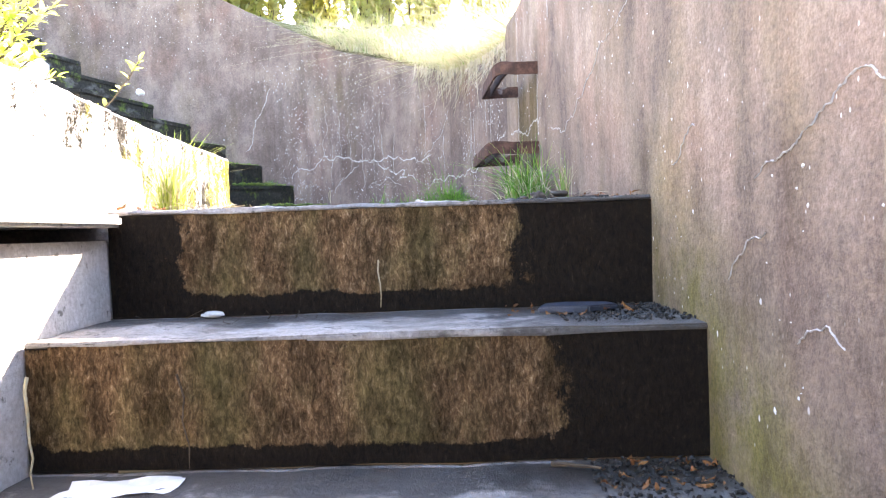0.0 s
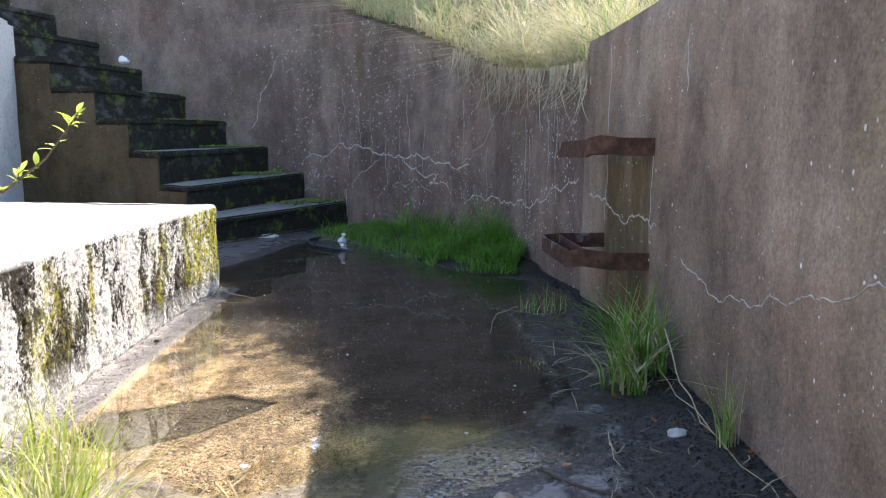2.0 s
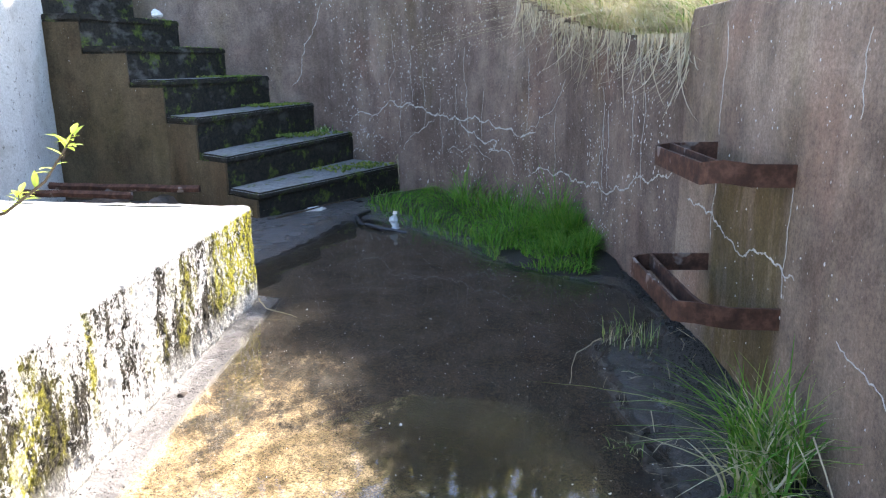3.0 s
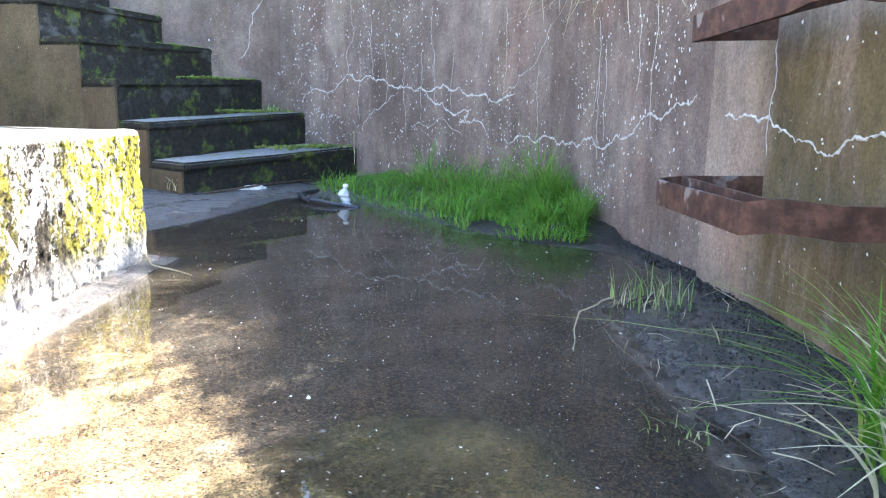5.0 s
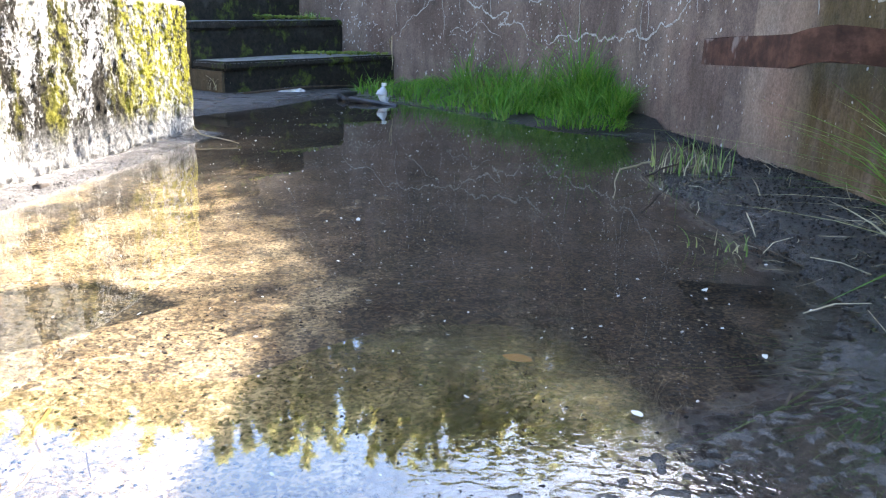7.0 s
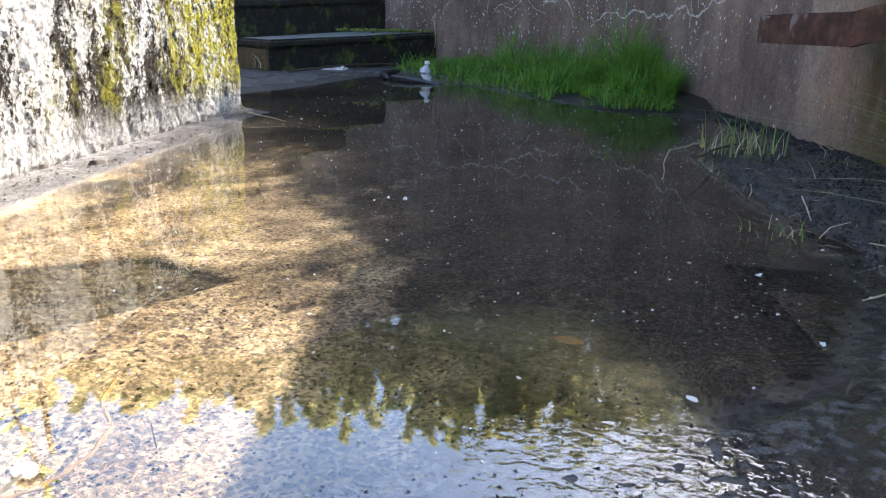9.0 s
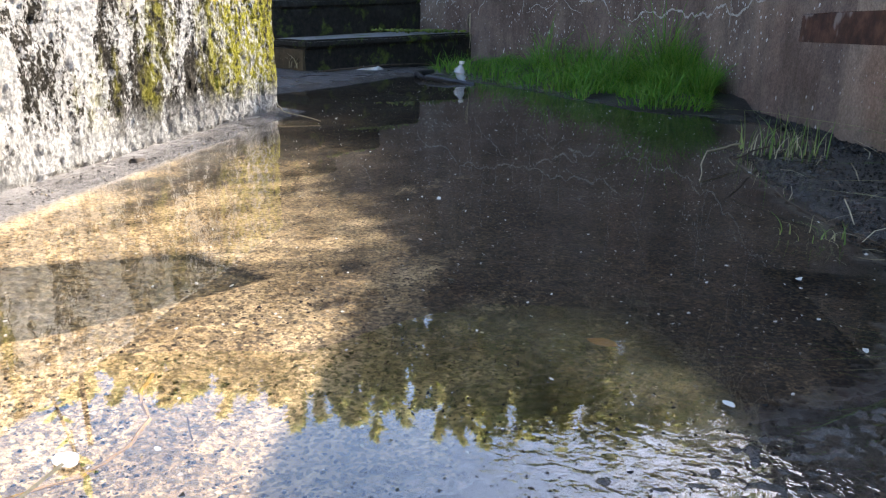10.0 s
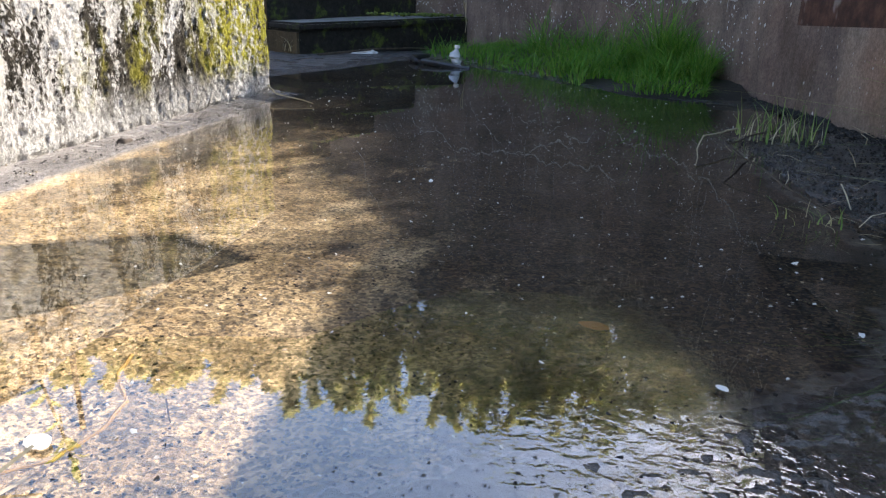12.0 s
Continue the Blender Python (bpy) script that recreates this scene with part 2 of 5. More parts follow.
def block_material():
    """Rough aggregate concrete, pale and eaten away, with black crust and yellow-green lichen."""
    k = Mat("rough_block", 0.95, 0.15)
    fine = k.noise(95, 6, 0.75)
    pale = k.ramp(fine, (0.32, (0.42, 0.39, 0.35)), (0.46, (0.74, 0.71, 0.66)), (0.7, (0.87, 0.85, 0.82)))
    holes = k.noise(105, 6, 0.80, (1, 1, 0.75))
    drift = k.noise(8.5, 6, 0.7, (1, 1, 0.42))
    zone = k.maths("MULTIPLY", k.window(1, 0.9, 1.95, 0.2), 0.075)
    crust = k.ramp(k.maths("ADD", zone, k.maths("ADD", holes, k.maths("MULTIPLY_ADD", drift, 1.5, -0.75))), (0.528, 0.0), (0.56, 1.0))
    side = k.node("ShaderNodeMapRange", Value=k.height(2), From_Min=0.352, From_Max=0.34).outputs[0]
    foot = k.node("ShaderNodeMapRange", Value=k.height(2), From_Min=0.03, From_Max=0.10, To_Min=0.35, To_Max=1.0).outputs[0]
    crust = k.maths("MULTIPLY", k.maths("MULTIPLY", crust, side), foot)
    stain = k.ramp(k.noise(5.5, 6, 0.7, (1, 1, 0.35)), (0.52, 0.0), (0.66, 0.3))
    pale = k.mix(k.maths("MULTIPLY", stain, side), pale, (0.30, 0.275, 0.23))
    col = k.mix(crust, pale, k.ramp(fine, (0.32, (0.012, 0.010, 0.008)), (0.55, (0.065, 0.056, 0.042)), (0.72, (0.24, 0.21, 0.17))))
    lich = k.ramp(k.maths("ADD", k.noise(4.6, 4, 0.6, (1, 1.6, 0.3)), k.maths("MULTIPLY", k.window(1, 2.08, 2.31, 0.07), 0.8)), (0.545, 0.0), (0.70, 1.0))
    lich = k.maths("MULTIPLY", k.maths("MULTIPLY", lich, side), k.ramp(k.noise(40, 5, 0.75), (0.42, 0.0), (0.54, 1.0)))
    lich = k.maths("MULTIPLY", lich, k.node("ShaderNodeMapRange", Value=k.height(2), From_Min=0.05, From_Max=0.11).outputs[0])
    col = k.mix(lich, col, k.ramp(fine, (0.35, (0.22, 0.20, 0.016)), (0.65, (0.60, 0.55, 0.07))))
    return k.done(col, k.maths("ADD", k.maths("MULTIPLY", holes, 1.8), fine), 1.0, 0.008)


def pale_material():
    """Sun-bleached concrete, clean but for faint stains."""
    k = Mat("bleached_concrete", 0.95, 0.15)
    fine = k.noise(90, 5, 0.7)
    col = k.ramp(fine, (0.3, (0.48, 0.45, 0.40)), (0.7, (0.72, 0.70, 0.66)))
    col = k.mix(k.ramp(k.noise(4, 5, 0.65), (0.52, 0.0), (0.72, 0.55)), col, (0.30, 0.27, 0.21))
    col = k.mix(k.ramp(k.noise(30, 4, 0.7), (0.60, 0.0), (0.68, 0.8)), col, (0.12, 0.11, 0.08))
    return k.done(col, k.maths("ADD", fine, k.noise(25, 4, 0.6)), 0.7, 0.006)


def moss_step_material():
    """Dark concrete, paler on the faces that look up, mossy at the edges."""
    k = Mat("mossy_step", 0.85, 0.3)
    n = k.noise(40, 5, 0.7)
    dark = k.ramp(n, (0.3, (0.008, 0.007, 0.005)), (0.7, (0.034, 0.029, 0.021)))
    wash = k.ramp(k.noise(6, 4, 0.6, (1, 1, 1.5)), (0.54, 0.0), (0.68, 0.55))
    wash = k.maths("MULTIPLY", wash, k.node("ShaderNodeMapRange", Value=k.height(2), From_Min=0.25, From_Max=0.9, To_Min=0.15).outputs[0])
    dark = k.mix(wash, dark, (0.17, 0.16, 0.145))
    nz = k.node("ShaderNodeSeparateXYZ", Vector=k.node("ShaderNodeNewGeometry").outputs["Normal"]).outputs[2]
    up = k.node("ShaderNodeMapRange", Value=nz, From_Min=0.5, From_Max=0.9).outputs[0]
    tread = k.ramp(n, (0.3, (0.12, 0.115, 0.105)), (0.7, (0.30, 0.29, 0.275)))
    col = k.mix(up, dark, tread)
    moss = k.ramp(k.noise(9, 6, 0.7), (0.54, 0.0), (0.64, 0.9))
    col = k.mix(moss, col, k.ramp(n, (0.3, (0.035, 0.05, 0.008)), (0.7, (0.13, 0.17, 0.025))))
    return k.done(col, k.maths("ADD", n, k.noise(12, 4, 0.6)), 0.6, 0.01)


def rust_material():
    k = Mat("rusted_iron", 0.8, 0.3)
    n = k.noise(28, 6, 0.7)
    col = k.ramp(n, (0.28, (0.018, 0.009, 0.006)), (0.48, (0.054, 0.023, 0.014)), (0.68, (0.115, 0.055, 0.035)))
    pale = k.ramp(k.noise(11, 3, 0.5), (0.62, 0.0), (0.66, 0.55))
    col = k.mix(pale, col, (0.30, 0.26, 0.235))
    return k.done(col, n, 0.4, 0.003)


def water_material():
    """Clear shallow water; a coat added on its near margin strengthens the sky reflection."""
    k = Mat("pool_water", 0.0, 0.5)
    k.b.inputs["Transmission Weight"].default_value = 1.0
    k.b.inputs["IOR"].default_value = 1.33
    k.b.inputs["Coat Roughness"].default_value = 0.02
    k.b.inputs["Coat IOR"].default_value = 1.8
    near = k.node("ShaderNodeMapRange", Value=k.height(1), From_Min=0.86, From_Max=0.75).outputs[0]
    sheen = k.maths("ADD", k.node("ShaderNodeMapRange", Value=k.height(1), From_Min=1.05, From_Max=0.86).outputs[0], k.maths("MULTIPLY_ADD", k.noise(6, 3, 0.6), 0.8, -0.4))
    k.put(k.b.inputs["Coat Weight"], k.ramp(sheen, (0.2, 0.0), (0.8, 0.95)))
    right = k.node("ShaderNodeMapRange", Value=k.height(0), From_Min=-0.66, From_Max=-0.46).outputs[0]
    h = k.maths("ADD", k.maths("MULTIPLY", k.ramp(k.noise(95, 2, 0.5, (0.75, 1.1, 1)), (0.46, 0.0), (0.64, 1.0)), k.maths("MULTIPLY", k.maths("MULTIPLY", right, near), 0.13)), k.maths("MULTIPLY", k.noise(5, 2, 0.5), 0.03))
    out = k.done((0.95, 0.93, 0.88), h, 0.9, 0.0060)
    k.t.links.new(k.b.inputs["Normal"].links[0].from_socket, k.b.inputs["Coat Normal"])
    return out


def blade_material(name, a, b, c, translucent=0.35):
    """Grass or leaf: a tone picked blade by blade, light shining through."""
    k = Mat(name, 0.5, 0.35)
    r = k.node("ShaderNodeNewGeometry").outputs["Random Per Island"]
    col = k.ramp(r, (0.0, a), (0.5, b), (1.0, c))
    col = k.mix(0.5, col, k.ramp(k.noise(14, 3, 0.5), (0.3, 0.6), (0.7, 1.3)), "MULTIPLY")
    k.done(col)
    tr = k.node("ShaderNodeBsdfTranslucent", Color=col)
    mx = k.node("ShaderNodeMixShader", Fac=translucent)
    k.t.links.new(k.b.outputs[0], mx.inputs[1])
    k.t.links.new(tr.outputs[0], mx.inputs[2])
    k.t.links.new(mx.outputs[0], k.t.nodes["Material Output"].inputs[0])
    return k.m


def plain(name, a, b, scale=30, rough=0.8, spec=0.3, bump=0.4):
    k = Mat(name, rough, spec)
    n = k.noise(scale, 5, 0.65)
    return k.done(k.ramp(n, (0.3, a), (0.7, b)), n, bump, 0.004)


M_RISER, M_SLAB, M_BLOCK, M_STEP, M_RUST, M_WATER = riser_material(), slab_material(), block_material(), moss_step_material(), rust_material(), water_material()
M_PALE = pale_material()
M_TREAD = slab_material("worn_tread", False)
M_SOIL = plain("black_soil", (0.006, 0.005, 0.004), (0.030, 0.025, 0.020), 40, 0.55, 0.3, 0.9)
M_TURF = plain("bank_soil", (0.06, 0.055, 0.02), (0.16, 0.14, 0.06), 20, 0.95, 0.1, 0.8)
M_GRASS = blade_material("green_grass", (0.05, 0.16, 0.014), (0.10, 0.27, 0.026), (0.22, 0.35, 0.055))
M_LONG = blade_material("long_grass", (0.13, 0.23, 0.05), (0.23, 0.35, 0.09), (0.40, 0.42, 0.16))
M_TUFT = blade_material("tussock_grass", (0.07, 0.20, 0.018), (0.15, 0.33, 0.035), (0.36, 0.40, 0.12), 0.45)
M_DRY = blade_material("dry_grass", (0.46, 0.39, 0.23), (0.66, 0.59, 0.40), (0.42, 0.41, 0.18))
M_LEAF = blade_material("shrub_leaf", (0.42, 0.52, 0.08), (0.54, 0.62, 0.12), (0.66, 0.68, 0.22), 0.65)
M_BUSH = blade_material("bush_leaf", (0.60, 0.57, 0.20), (0.70, 0.64, 0.28), (0.52, 0.54, 0.15), 0.75)
# Brighter, yellower grass for the tufts in the sun: sunshine put into the colour.
M_SUNGRASS = blade_material("sunlit_grass", (0.26, 0.34, 0.05), (0.40, 0.48, 0.09), (0.55, 0.52, 0.20), 0.5)
M_HANG = blade_material("trailing_straw", (0.50, 0.43, 0.31), (0.62, 0.54, 0.41), (0.40, 0.34, 0.22), 0.25)
M_SIDE = wall_material("olive_render", 0.5, (0.35, 0.31, 0.20))
M_TWIG = plain("twig_bark", (0.03, 0.02, 0.013), (0.11, 0.08, 0.05), 60)
M_STRAW = plain("straw", (0.30, 0.24, 0.14), (0.45, 0.38, 0.25), 60)


# ---- mesh helpers ----
def mesh_of(name, verts, faces, mat, smooth=False):
    me = bpy.data.meshes.new(name)
    me.from_pydata([tuple(map(float, v)) for v in verts], [], faces)
    me.materials.append(mat)
    if smooth:
        me.shade_smooth()
    return me


def part(name, bm, mat, parent=None, label=""):
    """Link a bmesh as one mesh object, under a thing or on its own."""
    me = bpy.data.meshes.new(name)
    bmesh.ops.recalc_face_normals(bm, faces=bm.faces)
    bm.to_mesh(me)
    bm.free()
    me.materials.append(mat)
    ob = new(name, me)
    if parent is not None:
        ob.parent = parent
    if label:
        ob["label"] = label
    return ob


def prism(poly, z0, z1, bevel=0.0, cuts=0, rough=0.0, seed=0):
    """An upright prism over a ground polygon; bevelled, and roughened on the outside."""
    bm = bmesh.new()
    lo = [bm.verts.new((x, y, z0)) for x, y in poly]
    hi = [bm.verts.new((x, y, z1)) for x, y in poly]
    bm.faces.new(lo[::-1])
    bm.faces.new(hi)
    n = len(poly)
    for i in range(n):
        bm.faces.new((lo[i], lo[(i + 1) % n], hi[(i + 1) % n], hi[i]))
    bmesh.ops.recalc_face_normals(bm, faces=bm.faces)
    if cuts:
        for _ in range(cuts):
            long = [e for e in bm.edges if e.calc_length() > 0.09]
            bmesh.ops.subdivide_edges(bm, edges=long, cuts=1, use_grid_fill=True)
        bmesh.ops.triangulate(bm, faces=[f for f in bm.faces if len(f.verts) > 4])
    if bevel:
        sharp = [e for e in bm.edges if len(e.link_faces) == 2 and e.calc_face_angle(0) > 0.6]
        bmesh.ops.bevel(bm, geom=sharp, offset=bevel, segments=2, affect="EDGES")
    if rough:
        for v in bm.verts:
            p = v.co * 7 + Vector((seed, 0, 0))
            v.co += v.normal * rough * (noise.noise(p) + 0.6 * noise.noise(p * 3.1))
    return bm


def tube(points, radius, sides=6, taper=1.0):
    """A bent round rod through the points."""
    bm = bmesh.new()
    pts = [Vector(p) for p in points]
    rings = []
    for i, p in enumerate(pts):
        d = (pts[min(i + 1, len(pts) - 1)] - pts[max(i - 1, 0)]).normalized()
        u = d.orthogonal().normalized()
        w = d.cross(u)
        r = radius * (1 + (taper - 1) * i / (len(pts) - 1))
        rings.append([bm.verts.new(p + r * (math.cos(a) * u + math.sin(a) * w)) for a in (2 * math.pi * j / sides for j in range(sides))])
    for a, b in zip(rings, rings[1:]):
        for j in range(sides):
            bm.faces.new((a[j], a[(j + 1) % sides], b[(j + 1) % sides], b[j]))
    bm.faces.new(rings[0][::-1])
    bm.faces.new(rings[-1])
    return bm


def spline(points, step=0.08):
    """Catmull-Rom through the points, sampled evenly enough."""
    p = [np.array(q, float) for q in points]
    p = [2 * p[0] - p[1]] + p + [2 * p[-1] - p[-2]]
    out = []
    for i in range(1, len(p) - 2):
        n = max(1, int(np.linalg.norm(p[i + 1] - p[i]) / step))
        for j in range(n):
            u = j / n
            a, b, c, d = p[i - 1], p[i], p[i + 1], p[i + 2]
            out.append(0.5 * (2 * b + (c - a) * u + (2 * a - 5 * b + 4 * c - d) * u * u + (3 * b - a - 3 * c + d) * u ** 3))
    out.append(p[-2])
    return np.array(out)


def curved_wall(name, line, tops, bottom, thick, label, mat, step_z=0.06, rough=0.004):
    """A wall whose inner face follows a ground line; tops gives its height at each station. The back is offset to the right of the line's run."""
    n = len(line)
    tang = np.gradient(line, axis=0)
    tang /= np.linalg.norm(tang, axis=1)[:, None]
    out = np.stack([tang[:, 1], -tang[:, 0]], 1)
    rows = int((max(tops) - bottom) / step_z)
    verts, faces = [], []
    for i in range(n):
        for j in range(rows + 1):
            z = bottom + (tops[i] - bottom) * j / rows
            x, y = line[i]
            d = rough * noise.noise(Vector((x * 4, y * 4, z * 4)))
            if j == rows:
                d += 0.008
            verts.append((x + out[i, 0] * d, y + out[i, 1] * d, z - (0.006 if j == rows else 0)))
    back = len(verts)
    for i in range(n):
        x, y = line[i] + out[i] * thick
        verts += [(line[i, 0] + out[i, 0] * 0.02, line[i, 1] + out[i, 1] * 0.02, tops[i]), (x, y, tops[i]), (x, y, bottom)]
    r = rows + 1
    for i in range(n - 1):
        for j in range(rows):
            a = i * r + j
            faces.append((a, a + 1, a + r + 1, a + r))
        b = back + 3 * i
        faces.append((i * r + rows, b, b + 3, (i + 1) * r + rows))
        faces.append((b, b + 1, b + 4, b + 3))
        faces.append((b + 1, b + 2, b + 5, b + 4))
        faces.append((b + 2, i * r, (i + 1) * r, b + 5))
    for i in (0, n - 1):
        b = back + 3 * i
        faces.append(tuple([i * r + j for j in range(r)] + [b, b + 1, b + 2]))
    ob = new(name, mesh_of(name, verts, faces, mat))
    return tagged(ob, label, "wall", kind="structure")


def blades(name, roots, mat, length, width, lean, seed, curl=1.0, segs=4, upright=Vector((0, 0, 1)), parent=None):
    """Many grass blades as tapering, bending strips in one mesh. roots: (place, size, drift)."""
    rng = random.Random(seed)
    verts, faces = [], []
    for p, size, drift in roots:
        h = length * size * rng.uniform(0.55, 1.15)
        a = rng.uniform(0, 2 * math.pi)
        side = Vector((math.cos(a), math.sin(a), 0))
        bend = Vector((math.cos(a + 1.57 + rng.uniform(-0.6, 0.6)), math.sin(a + 1.57 + rng.uniform(-0.6, 0.6)), 0)) * lean * rng.uniform(0.2, 1.3) + Vector(drift)
        w = width * rng.uniform(0.6, 1.3)
        base = len(verts)
        for i in range(segs + 1):
            u = i / segs
            c = Vector(p) + upright * h * (u - 0.35 * curl * bend.length * u * u) + bend * h * u * u
            ww = w * (1 - u) ** 0.6 * 0.5
            if i == segs:
                verts.append(c)
            else:
                verts += [c - side * ww, c + side * ww]
        for i in range(segs - 1):
            k = base + 2 * i
            faces.append((k, k + 1, k + 3, k + 2))
        k = base + 2 * (segs - 1)
        faces.append((k, k + 1, k + 2))
    ob = new(name, mesh_of(name, verts, faces, mat))
    if parent is not None:
        ob.parent = parent
    return ob


# ---- structure ----
RIGHT = spline([(0.06, -6.0), (0.06, -2.0), (0.06, 0.0), (0.055, 1.0), (0.03, 1.5), (0.0, 2.0), (-0.03, 2.3)])
BACK = spline([(0.005, 2.3), (-0.12, 2.8), (-0.33, 3.5), (-0.62, 4.0), (-0.958, 4.42), (-1.42, 4.83), (-1.8, 5.07), (-2.1, 5.17), (-2.46, 5.20), (-3.1, 5.17), (-3.8, 5.05), (-5.2, 4.7)])


def back_top(i):
    """Height of the back wall: low by the ladder, climbing along the stair, then level."""
    x = BACK[i, 0]
    return float(np.interp(-x, [-0.1, 0.12, 0.33, 0.62, 1.0, 1.36, 1.55, 1.92, 2.35, 2.7, 5.3], [0.90, 0.93, 1.02, 1.19, 1.40, 1.54, 1.68, 1.89, 2.12, 2.28, 2.4]))


wall_right = curved_wall("wall_right", RIGHT, [1.0] * len(RIGHT), -1.6, 0.25, "weathered grey-brown rendered concrete retaining wall with white cracks", M_NEARWALL)
wall_back = curved_wall("wall_back", BACK, [back_top(i) for i in range(len(BACK))], -0.3, 0.25, "curved stained concrete wall speckled white under the grass bank", M_WALL)

# upper floor: a slab with a shallow silted hollow
POOL = np.array([(-1.6, 0.75), (-1.02, 0.62), (-0.913, 0.50), (-0.70, 0.70), (-0.537, 0.80), (-0.35, 0.93), (-0.22, 1.18), (-0.24, 1.4), (-0.27, 1.6), (-0.29, 2.0), (-0.16, 2.1), (-0.09, 2.3), (-0.14, 2.6), (-0.45, 2.80), (-0.68, 3.02), (-0.86, 3.3), (-1.17, 3.64), (-1.38, 3.85), (-1.52, 3.78), (-1.58, 3.3), (-1.7, 2.85), (-1.9, 2.6), (-1.9, 1.5)])
SUNKEN = np.array([(-1.5, 0.86), (-1.30, 0.98), (-1.06, 1.12), (-0.93, 1.07), (-1.05, 0.89), (-1.17, 0.78)])


def pool_distance(px, py, rim=POOL):
    """Signed distance to a rim, positive on the inside."""
    inside = np.zeros(px.shape, bool)
    best = np.full(px.shape, 9.0)
    for (ax, ay), (bx, by) in zip(rim, np.roll(rim, -1, 0)):
        u = np.clip(((px - ax) * (bx - ax) + (py - ay) * (by - ay)) / ((bx - ax) ** 2 + (by - ay) ** 2), 0, 1)
        best = np.minimum(best, np.hypot(px - ax - u * (bx - ax), py - ay - u * (by - ay)))
        if by != ay:
            inside ^= ((ay > py) != (by > py)) & (px < (bx - ax) * (py - ay) / (by - ay) + ax)
    return np.where(inside, best, -best)


def floor_height(gx, gy):
    d = pool_distance(gx, gy)
    h = np.where(d > 0, -0.020 * np.tanh(d / 0.10) - 0.002, 0.009 * np.tanh(-d / 0.12))
    film = np.clip((1.05 - gy) / 0.12, 0, 1) * np.clip((gy - 0.42) / 0.1, 0, 1) * np.clip((-0.16 - gx) / 0.1, 0, 1) * np.clip((0.26 + d) / 0.1, 0, 1)
    calm = -0.0045 * np.clip((-0.58 - gx) / 0.1, 0, 1) - 0.0008
    h = np.where(d > 0, h, h * (1 - film) + calm * film)
    h += 0.014 * np.exp(-((gx - 0.05) / 0.14) ** 2) * np.clip((gy - 0.1) / 0.4, 0, 1) * np.clip((2.2 - gy) / 0.2, 0, 1)
    shelf = gx - np.interp(gy, [-1, 0.35, 1.3, 2.335], [-1.27, -1.35, -1.44, -1.503])
    h = np.where((gy > 0.4) & (gy < 2.4), np.maximum(h, np.minimum(0.012, 0.008 - 0.1 * shelf - 0.8 * np.maximum(0, shelf - 0.075))), h)
    h -= 0.012 * np.clip(pool_distance(gx, gy, SUNKEN) / 0.018 + 0.4, 0, 1) * np.clip((shelf - 0.07) / 0.04, 0, 1)
    h = np.where(gy < 0.33, np.minimum(h, 0.003), h)
    return h - 0.014 * np.exp(-((gy - 0.335 - 0.012 * np.sin(gx * 9)) / 0.012) ** 2) * np.clip((gx + 1.15) / 0.1, 0, 1)


def build_floor():
    xs = np.concatenate([np.linspace(-3.7, -1.4, 70, endpoint=False), np.linspace(-1.4, -0.1, 240, endpoint=False), np.linspace(-0.1, 0.07, 14)])
    ys = np.concatenate([np.linspace(-0.005, 0.45, 50, endpoint=False), np.linspace(0.45, 1.2, 170, endpoint=False), np.linspace(1.2, 5.5, 230)])
    gx, gy = np.meshgrid(xs, ys)
    gz = floor_height(gx, gy)
    for i in range(gz.shape[0]):
        for j in range(gz.shape[1]):
            q = Vector((gx[i, j] * 16, gy[i, j] * 16, 0))
            near = 1.0 if 0.45 < gy[i, j] < 1.05 else 0.0
            gz[i, j] += (0.0035 - 0.002 * near) * noise.noise(q) + (0.003 + 0.0012 * near) * noise.noise(q * (3.3 + 3.3 * near))
    n, m = gx.shape
    verts = np.stack([gx, gy, gz], -1).reshape(-1, 3).tolist()
    faces = [(i * m + j, i * m + j + 1, (i + 1) * m + j + 1, (i + 1) * m + j) for i in range(n - 1) for j in range(m - 1)]
    base = len(verts)
    for j in range(m):
        verts.append((gx[0, j], gy[0, j] + 0.004, -0.25))
    faces += [(j + 1, j, base + j, base + j + 1) for j in range(m - 1)]
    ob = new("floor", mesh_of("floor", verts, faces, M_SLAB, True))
    return tagged(ob, "wet cement floor slab with tan silt and black muck", "floor", kind="structure")


build_floor()

# the pool
pool = new("water", mesh_of("water", [(-3.6, 0.36, 0), (0.06, 0.36, 0), (0.06, 5.2, 0), (-3.6, 5.2, 0)], [(0, 1, 2, 3)], M_WATER))
pool.visible_shadow = False
tagged(pool, "shallow still brown puddle lying on the slab", "water", kind="structure")

# the flight that comes up to the slab
RISE, GO = 0.215, 0.30


def build_flight():
    flight = tagged(new("entry_steps"), "dark stained concrete steps with pale worn treads", "steps", kind="structure")
    for i in range(6):
        y1 = -GO * i
        top = -RISE * i - (0.004 if i == 0 else 0)
        bm = prism([(-1.03, y1 - 0.012), (0.085, y1 - 0.012), (0.085, y1 + 0.015), (-1.03, y1 + 0.015)], top - RISE + 0.004, top - (0.007 if i else 0.002), 0.0, 3, 0.003, i)
        part("riser", bm, M_RISER, flight, "black-brown damp riser with a rubbed sandy patch")
        if i:
            bm = prism([(-1.03, y1 - 0.015), (0.085, y1 - 0.015), (0.085, y1 + GO), (-1.03, y1 + GO)], top - 0.009, top, 0.003, 9, 0.006, i + 20)
            part("tread", bm, M_TREAD, flight, "pale grey worn cement tread")
        else:
            bm = prism([(-1.03, -0.016), (0.07, -0.016), (0.07, 0.03), (-1.03, 0.03)], -0.0055, 0.001, 0.002, 9, 0.006, 40)
            part("nosing", bm, M_TREAD, flight, "pale worn slab edge")
    return flight


